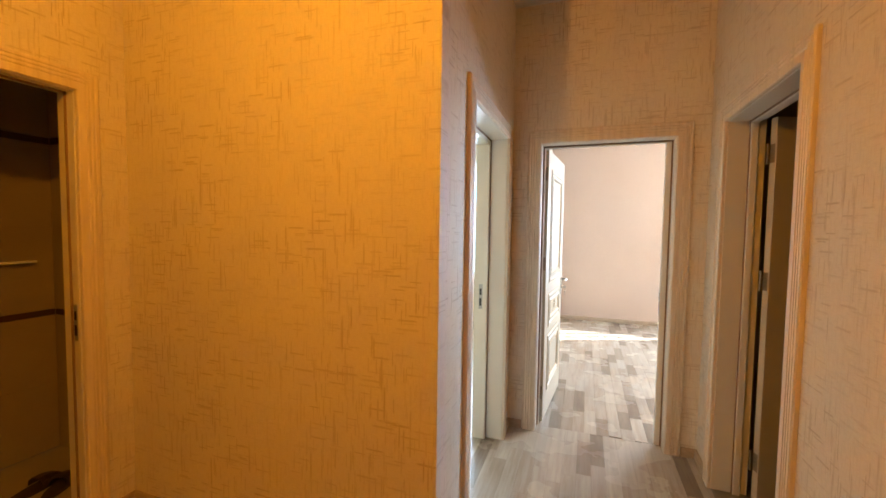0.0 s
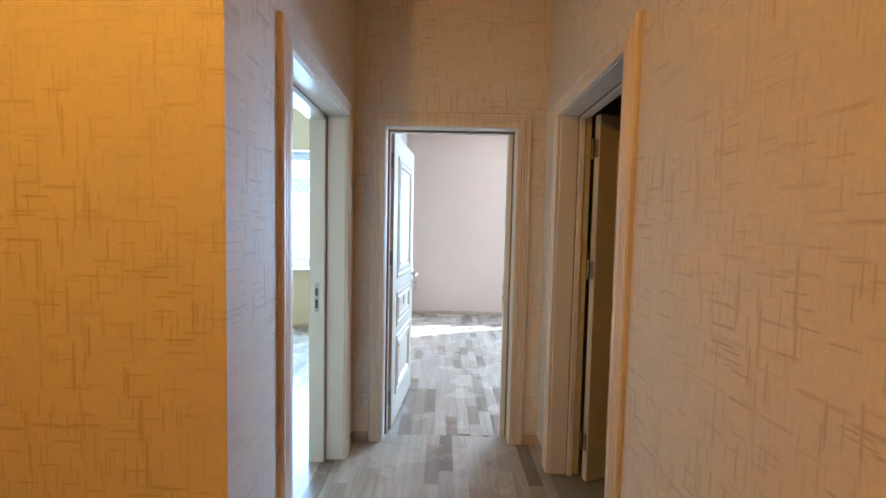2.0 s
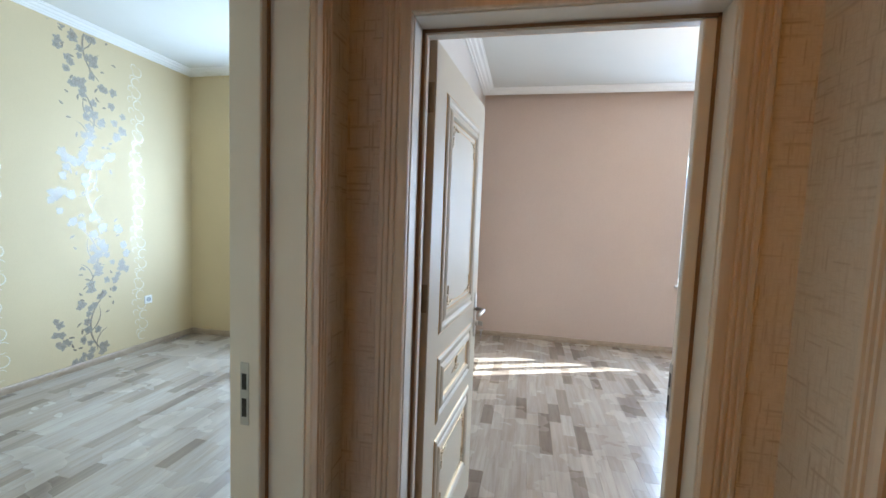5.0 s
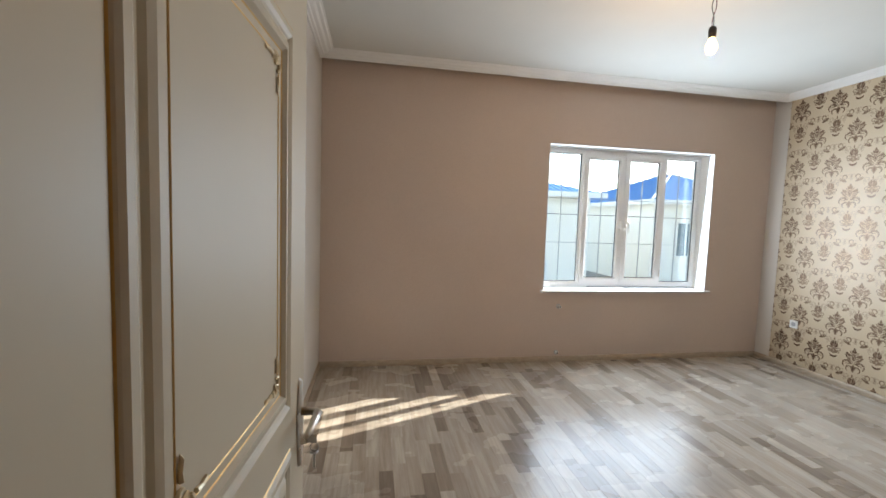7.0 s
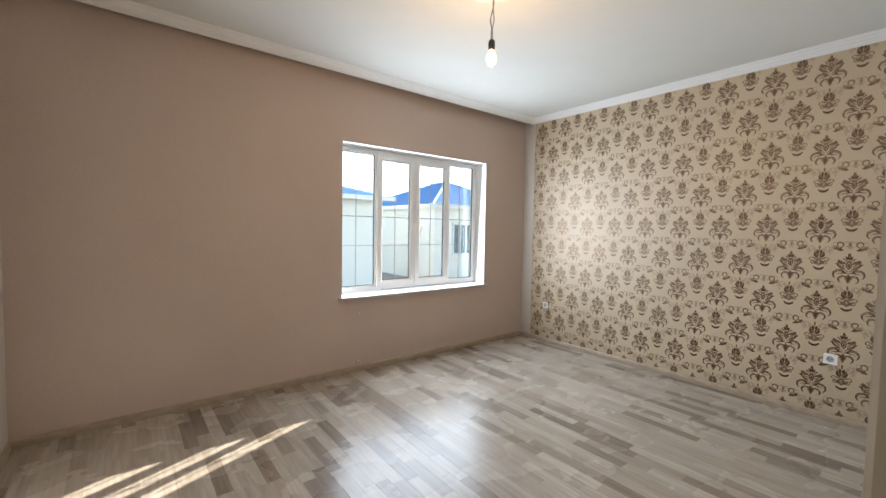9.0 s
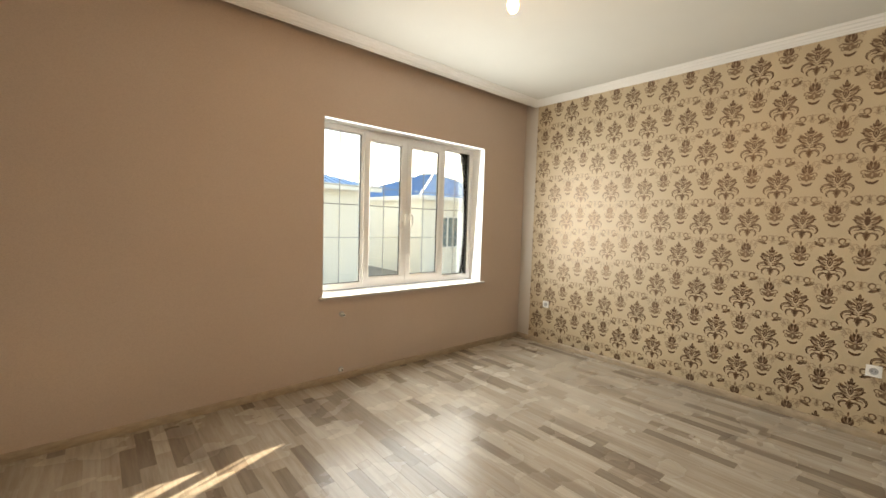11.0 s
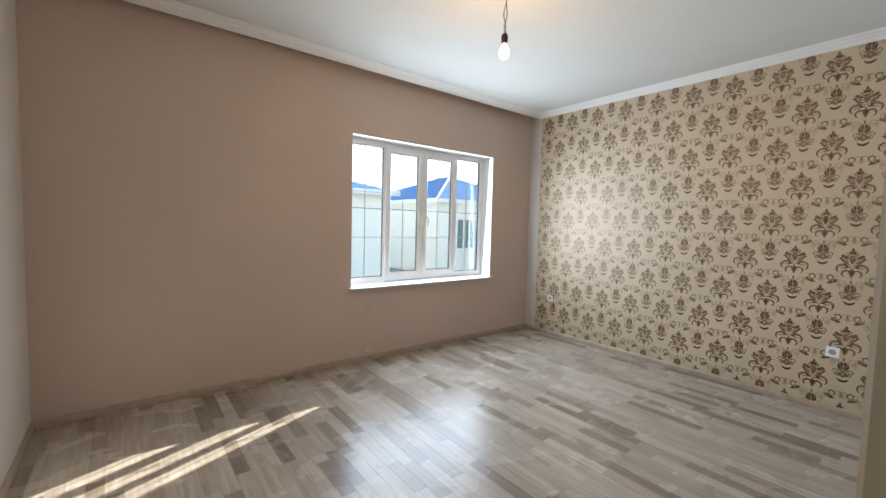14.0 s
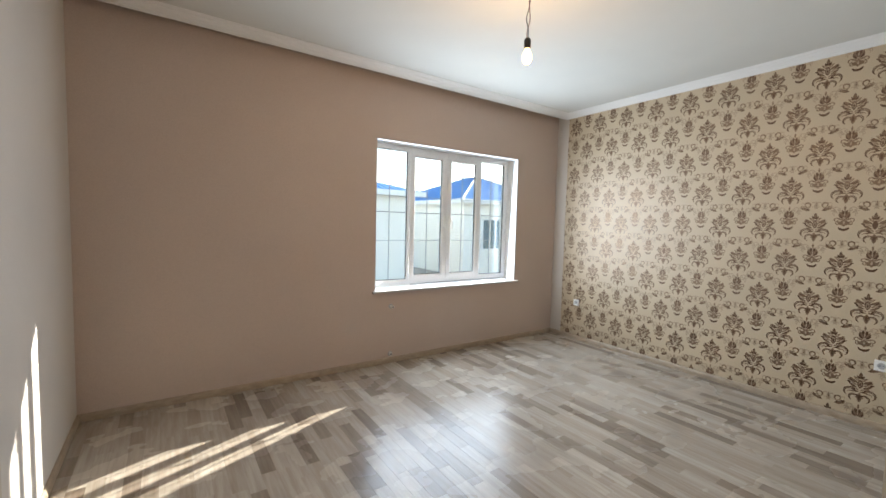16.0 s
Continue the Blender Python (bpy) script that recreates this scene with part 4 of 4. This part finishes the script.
# the blossom vine of the living room
VINE = {"petal": print_ink("silver_grey_ink", (0.33, 0.30, 0.25), 0.42, 0.10), "stem": print_ink("grey_brown_ink", (0.28, 0.24, 0.19), 0.38, 0.4),
        "pale": print_ink("pale_pearl_ink", (0.72, 0.68, 0.58), 0.40, 0.3)}
rng = random.Random(7)
vp = Print(-3.48, 1, -1.1, 2.86, 0.06, 2.935)
for k, u0 in enumerate((1.77, 0.62, -0.53)):
    for j in range(5):
        v0 = 0.06 + j * 0.62
        m = 1 if j % 2 == 0 else -1
        vp.arc("stem", u0 + 0.30 * m, v0 + 0.30, 0.34, 180 + 52 if m > 0 else -52, 180 - 58 if m > 0 else 58, 0.016, n=14)
        vp.arc("stem", u0 - 0.14 * m, v0 + 0.42, 0.19, -80 if m > 0 else 260, 20 if m > 0 else 160, 0.011, n=10)
        vp.arc("stem", u0 + 0.16 * m, v0 + 0.12, 0.15, 200 if m > 0 else -20, 110 if m > 0 else 70, 0.010, n=10)
        for i in range(30):
            cv = v0 + rng.uniform(0, 0.62)
            way = 0.15 * m * math.sin(math.pi * (cv - v0) / 0.62) * -1.0
            cu, size = u0 + way + rng.choice((-1, 1)) * rng.uniform(0.02, 0.20), rng.uniform(0.032, 0.052)
            turn = rng.uniform(0, 72)
            for p in range(5):
                vp.leaf("petal", cu, cv, turn + 72 * p + rng.uniform(-12, 12), size * rng.uniform(0.7, 1.1), size * 0.72, rng.uniform(-16, 16), n=4, layer=1)
            for p in range(4):
                vp.leaf("stem", cu, cv, turn + 90 * p, size * 0.6, size * 0.16, n=3, layer=2)
        for i in range(16):
            vp.leaf("stem", u0 + rng.uniform(-0.22, 0.22), v0 + rng.uniform(0, 0.62), rng.uniform(-90, 90), rng.uniform(0.03, 0.055), 0.018, 20)
    for j in range(26):
        v0 = 0.15 + j * 0.105
        vp.arc("pale", u0 + 0.46 + 0.02 * math.sin(j), v0, 0.045, 30 + 140 * (j % 2), 300 + 140 * (j % 2), 0.010, n=9)
        vp.arc("pale", u0 + 0.40 + 0.02 * math.cos(j), v0 + 0.04, 0.026, 0, 260, 0.007, n=7)
vp.done("vine_print", VINE, bpy.data.objects["wall_living_floral"], "silver-grey blossom vine print")


# ---- bathroom in the dark ----
TILE = painted("beige_marble_tile", (0.42, 0.34, 0.25), 0.22, 0.15)
BORDER = painted("brown_border_tile", (0.10, 0.05, 0.03), 0.25, 0.1)
GROUT = material("grout", (0.24, 0.19, 0.14), 0.8)
rows = [(0.0, 0.43, TILE), (0.432, 0.862, TILE), (0.866, 0.900, BORDER), (0.904, 1.42, TILE), (1.422, 1.938, TILE), (1.942, 1.980, BORDER), (1.984, 2.49, TILE), (2.492, 2.995, TILE)]


def tile_wall(parent, axis, at, lo, hi, out, width):
    meshes = {}
    n = max(1, round((hi - lo) / width))
    w = (hi - lo) / n
    for z0, z1, mat in rows:
        bm = bmesh.new()
        if axis == "y":
            box(bm, 0, 0.008, 0.001, w - 0.001, 0, z1 - z0)
        else:
            box(bm, 0.001, w - 0.001, 0, 0.008, 0, z1 - z0)
        me = mesh_of("tile", bm, mat)
        for i in range(n):
            ob = new("tile", me)
            ob.location = (at if out > 0 else at - 0.008, lo + i * w, z0) if axis == "y" else (lo + i * w, at if out > 0 else at - 0.008, z0)
            ob.parent = parent


tile_wall(bpy.data.objects["wall_bath_back"], "y", -2.899, -2.79, -1.31, 1, 0.30)
tile_wall(bpy.data.objects["wall_bath_side"], "x", -1.301, -2.89, -1.965, -1, 0.30)

root = thing("towel_rail", -2.89, -1.50, 1.213, "short white towel rail on the bathroom tiles", "towel rail")
bm = bmesh.new()
tube(bm, [(0.035, -0.11, 0), (0.035, 0.09, 0)], 0.008, 10)
part("rail", bm, PLASTIC, root)
for dy in (-0.09, 0.07):
    bm = bmesh.new()
    tube(bm, [(0.0, dy, 0), (0.035, dy, 0)], 0.007, 8)
    part("bracket", bm, PLASTIC, root)

SLIPPER = material("dark_brown_felt", (0.035, 0.018, 0.010), 0.8)
for x, y, rz in ((-2.50, -1.62, 12), (-2.40, -1.57, 35)):
    root = thing("slipper", x, y, -0.012, "dark brown slipper lying on the bathroom floor", "slipper", rz, "pair of slippers")
    bm = bmesh.new()
    prof = [(math.cos(a) * (0.045 + 0.012 * math.cos(a)), math.sin(a) * 0.125) for a in (2 * math.pi * i / 22 for i in range(22))]
    lo = [bm.verts.new((u, v, 0.0)) for u, v in prof]
    hi = [bm.verts.new((u * 0.97, v * 0.98, 0.016)) for u, v in prof]
    for i in range(22):
        bm.faces.new((lo[i], lo[(i + 1) % 22], hi[(i + 1) % 22], hi[i]))
    bm.faces.new(hi)
    bm.faces.new(lo[::-1])
    part("sole", bm, SLIPPER, root)
    bm = bmesh.new()
    sweep(bm, [(-0.050, 0.0), (-0.044, 0.030), (-0.020, 0.048), (0.020, 0.048), (0.044, 0.030), (0.050, 0.0), (0.045, 0.0), (0.038, 0.026), (0.018, 0.042), (-0.018, 0.042), (-0.038, 0.026), (-0.045, 0.0)],
          [((0, 0.0, 0.014), (1, 0, 0), (0, 0, 1)), ((0, 0.05, 0.014), (1.0, 0, 0), (0, 0, 0.95)), ((0, 0.10, 0.014), (0.75, 0, 0), (0, 0, 0.6)), ((0, 0.122, 0.014), (0.35, 0, 0), (0, 0, 0.3))])
    part("upper", bm, SLIPPER, root)
structure(boxes("floor_bath", TILE, [(-2.90, -1.88, -2.80, -1.30, -0.0118, -0.010)]), "dark tiled bathroom floor", "floor")


# ---- outside ----
GROUND = painted("dusty_concrete", (0.42, 0.39, 0.35), 0.9, 0.2)
structure(boxes("ground", GROUND, [(-400, 400, -400, 600, -1.2, -0.90)]), "pale dusty concrete ground", "ground")
WALL_CREAM = plaster("cream_house_render", (0.86, 0.83, 0.76))
ROOF_BLUE = painted("blue_metal_roof", (0.16, 0.36, 0.66), 0.4, 0.1)
FASCIA = painted("white_fascia", (0.80, 0.80, 0.78), 0.4)
PANE_DARK = material("house_window_glass", (0.10, 0.16, 0.19), 0.08)


def house(name, label, x0, x1, y0, y1, eave, rise, windows, ribs=0.24):
    """A one-storey house with a hipped roof of ribbed metal sheets; its front looks to -y."""
    root = thing(name, (x0 + x1) / 2, y0, -0.9, label, "house")
    root.matrix_world = Matrix.Identity(4)
    bm = bmesh.new()
    box(bm, x0, x1, y0, y1, -0.95, eave - 0.02)
    box(bm, x0 - 0.03, x1 + 0.03, y0 - 0.03, y1 + 0.03, -0.94, -0.45)
    box(bm, x0 - 0.02, x1 + 0.02, y0 - 0.02, y1 + 0.02, eave - 0.42, eave - 0.34)
    part("wall", bm, WALL_CREAM, root)
    o = 0.4
    a, b, c, d = x0 - o, x1 + o, y0 - o, y1 + o
    half = min(b - a, d - c) / 2
    if b - a > d - c:
        r1, r2 = (a + half, (c + d) / 2), (b - half, (c + d) / 2)
    else:
        r1, r2 = ((a + b) / 2, c + half), ((a + b) / 2, d - half)
    bm = bmesh.new()
    A, B, C, D = (bm.verts.new(p) for p in ((a, c, eave), (b, c, eave), (b, d, eave), (a, d, eave)))
    R1, R2 = (bm.verts.new((*r, eave + rise)) for r in (r1, r2))
    if b - a > d - c:
        faces = ((A, B, R2, R1), (B, C, R2), (C, D, R1, R2), (D, A, R1))
    else:
        faces = ((A, B, R1), (B, C, R2, R1), (C, D, R2), (D, A, R1, R2))
    for f in faces:
        bm.faces.new(f)
    bm.faces.new((D, C, B, A))
    roof = part("roof", bm, ROOF_BLUE, root, "blue ribbed metal roof")
    # standing ribs on the facets that look to -y and -x
    bm = bmesh.new()
    n = int((b - a) / ribs)
    for i in range(1, n):
        x = a + i * (b - a) / n
        if b - a > d - c:
            f = min(1.0, (x - a) / half, (b - x) / half)
        else:
            f = 1 - abs(x - (a + b) / 2) / half
        if f > 0.03:
            tube(bm, [(x, c, eave + 0.015), (x, c + f * half, eave + f * rise + 0.015)], 0.022, 4)
    n = int((d - c) / ribs)
    for i in range(1, n):
        y = c + i * (d - c) / n
        if b - a > d - c:
            f = 1 - abs(y - (c + d) / 2) / half
        else:
            f = min(1.0, (y - c) / half, (d - y) / half)
        if f > 0.03:
            tube(bm, [(a, y, eave + 0.015), (a + f * half, y, eave + f * rise + 0.015)], 0.022, 4)
    part("roof_ribs", bm, ROOF_BLUE, roof)
    bm = bmesh.new()
    for p, q in (((a, c, eave + 0.03), (*r1, eave + rise + 0.03)), ((*r1, eave + rise + 0.03), (*r2, eave + rise + 0.03))):
        tube(bm, [p, q], 0.05, 6)
    if b - a <= d - c:
        tube(bm, [(b, c, eave + 0.03), (*r1, eave + rise + 0.03)], 0.05, 6)
    part("ridge_cap", bm, FASCIA, roof, "pale ridge capping")
    bm = bmesh.new()
    box(bm, a - 0.02, b + 0.02, c - 0.03, c, eave - 0.16, eave + 0.02)
    box(bm, a - 0.02, a + 0.01, c, d, eave - 0.16, eave + 0.02)
    part("fascia", bm, FASCIA, root, "white eaves board")
    for wx, wz0, wz1, ww in windows:
        bm = bmesh.new()
        box(bm, wx, wx + ww, y0 - 0.02, y0 - 0.004, wz0, wz1)
        w = part("window", bm, PANE_DARK, root, "dark window")
        bm = bmesh.new()
        for xx in (wx - 0.06, wx + ww * 0.36, wx + ww * 0.70, wx + ww - 0.02):
            box(bm, xx, xx + 0.08, y0 - 0.05, y0 - 0.005, wz0 - 0.05, wz1 + 0.05)
        for zz in (wz0 - 0.05, wz1):
            box(bm, wx - 0.06, wx + ww + 0.06, y0 - 0.05, y0 - 0.005, zz, zz + 0.06)
        part("window_frame", bm, FASCIA, w, "white window frame")
    return root


house("neighbour_house", "cream house with a blue hipped metal roof", 11.44, 17.9, 14.7, 22.5, 2.60, 1.50, [(12.55, 0.35, 1.70, 1.05), (15.2, 0.35, 1.70, 1.05)])
house("long_house", "long pale house with a blue metal roof", -14.0, 7.9, 13.4, 18.5, 2.62, 0.85, [(5.0, -0.55, 0.15, 1.3), (-4.0, 0.3, 1.7, 1.4), (-8.5, 0.3, 1.7, 1.4)])
house("far_house", "farther pale house with a grey-blue roof", 4.0, 13.0, 34.0, 42.0, 3.4, 1.9, [(6.0, 0.6, 2.2, 1.4)])

root = thing("utility_cable", 0, 4.205, 1.62, "thin dark cable clipped along the outer wall", "cable")
bm = bmesh.new()
tube(bm, [(4.9 - 0.25 * i, 0.006 + 0.0 * i, 0.0) for i in range(21)], 0.004, 5)
part("cable", bm, WIRE_BLACK, root)


# ---- laminate floors: strip by strip ----
def laminate_floor(name, label, x0, x1, y0, y1, seed, near, cut=()):
    """Strips 0.083 wide along y, with uneven lengths. near(x, y): strips that are pieces of their own; the rest is joined."""
    root = new(name)
    structure(root, label, "floor")
    r = random.Random(seed)
    w = 0.083
    shared = {}
    rest = bmesh.new()
    i = 0
    count = 0
    x = x0
    while x < x1 - 0.01:
        ww = min(w, x1 - x)
        y = y0 - r.uniform(0, 0.5)
        while y < y1:
            ln = r.choice((0.30, 0.36, 0.40, 0.44, 0.48, 0.56))
            a, b = max(y, y0), min(y + ln, y1)
            y += ln
            if b - a < 0.02 or any(p <= x + ww / 2 <= q and m <= (a + b) / 2 <= n for p, q, m, n in cut):
                continue
            if near((x + ww / 2), (a + b) / 2) and count < 300:
                key = (round(ww, 3), round(b - a, 2))
                if key not in shared:
                    bm = bmesh.new()
                    e = 0.00025
                    v = [bm.verts.new(p) for p in ((e, e, -0.0003), (key[0] - e, e, -0.0003), (key[0] - e, b - a - e, -0.0003), (e, b - a - e, -0.0003),
                                                   (2 * e, 2 * e, 0), (key[0] - 2 * e, 2 * e, 0), (key[0] - 2 * e, b - a - 2 * e, 0), (2 * e, b - a - 2 * e, 0),
                                                   (e, e, -0.008), (key[0] - e, e, -0.008), (key[0] - e, b - a - e, -0.008), (e, b - a - e, -0.008))]
                    bm.faces.new(v[4:8])
                    for k in range(4):
                        bm.faces.new((v[k], v[(k + 1) % 4], v[4 + (k + 1) % 4], v[4 + k]))
                        bm.faces.new((v[8 + k], v[8 + (k + 1) % 4], v[(k + 1) % 4], v[k]))
                    shared[key] = mesh_of("floor_strip", bm, STRIP)
                ob = new("floor_strip", shared[key])
                ob.location = (x, a, 0)
                ob.parent = root
                count += 1
            else:
                box(rest, x + 0.0003, x + ww - 0.0003, a + 0.0003, b - 0.0003, -0.008, 0)
        x += ww
        i += 1
    if rest.verts:
        ob = part("floor_strips_rest", rest, STRIP_REST, root, "washed oak laminate strips")
        tagged(ob, kind="stuff")
    else:
        rest.free()
    return root


laminate_floor("floor_bedroom", "pale washed oak laminate in narrow strips", -0.24, 4.83, 0.10, 3.94, 11, lambda x, y: 0.3 < x < 3.9 and 0.6 < y < 3.2)
laminate_floor("floor_hall", "pale washed oak laminate in narrow strips", -1.88, 1.02, -4.60, -1.50, 12, lambda x, y: y > -2.9)
laminate_floor("floor_corridor", "pale washed oak laminate in narrow strips", -0.20, 1.02, -1.50, 0.10, 14, lambda x, y: True)
laminate_floor("floor_living", "pale washed oak laminate in narrow strips", -3.48, -0.20, -1.14, 2.87, 13, lambda x, y: x < -1.0)
# shade beyond the doorway is given as a dark floor colour
structure(boxes("floor_store", SUB, [(1.021, 3.22, -2.62, 0.01, -0.0115, -0.004)]), "floor of the unlit room, gloom put into its dark colour", "floor")
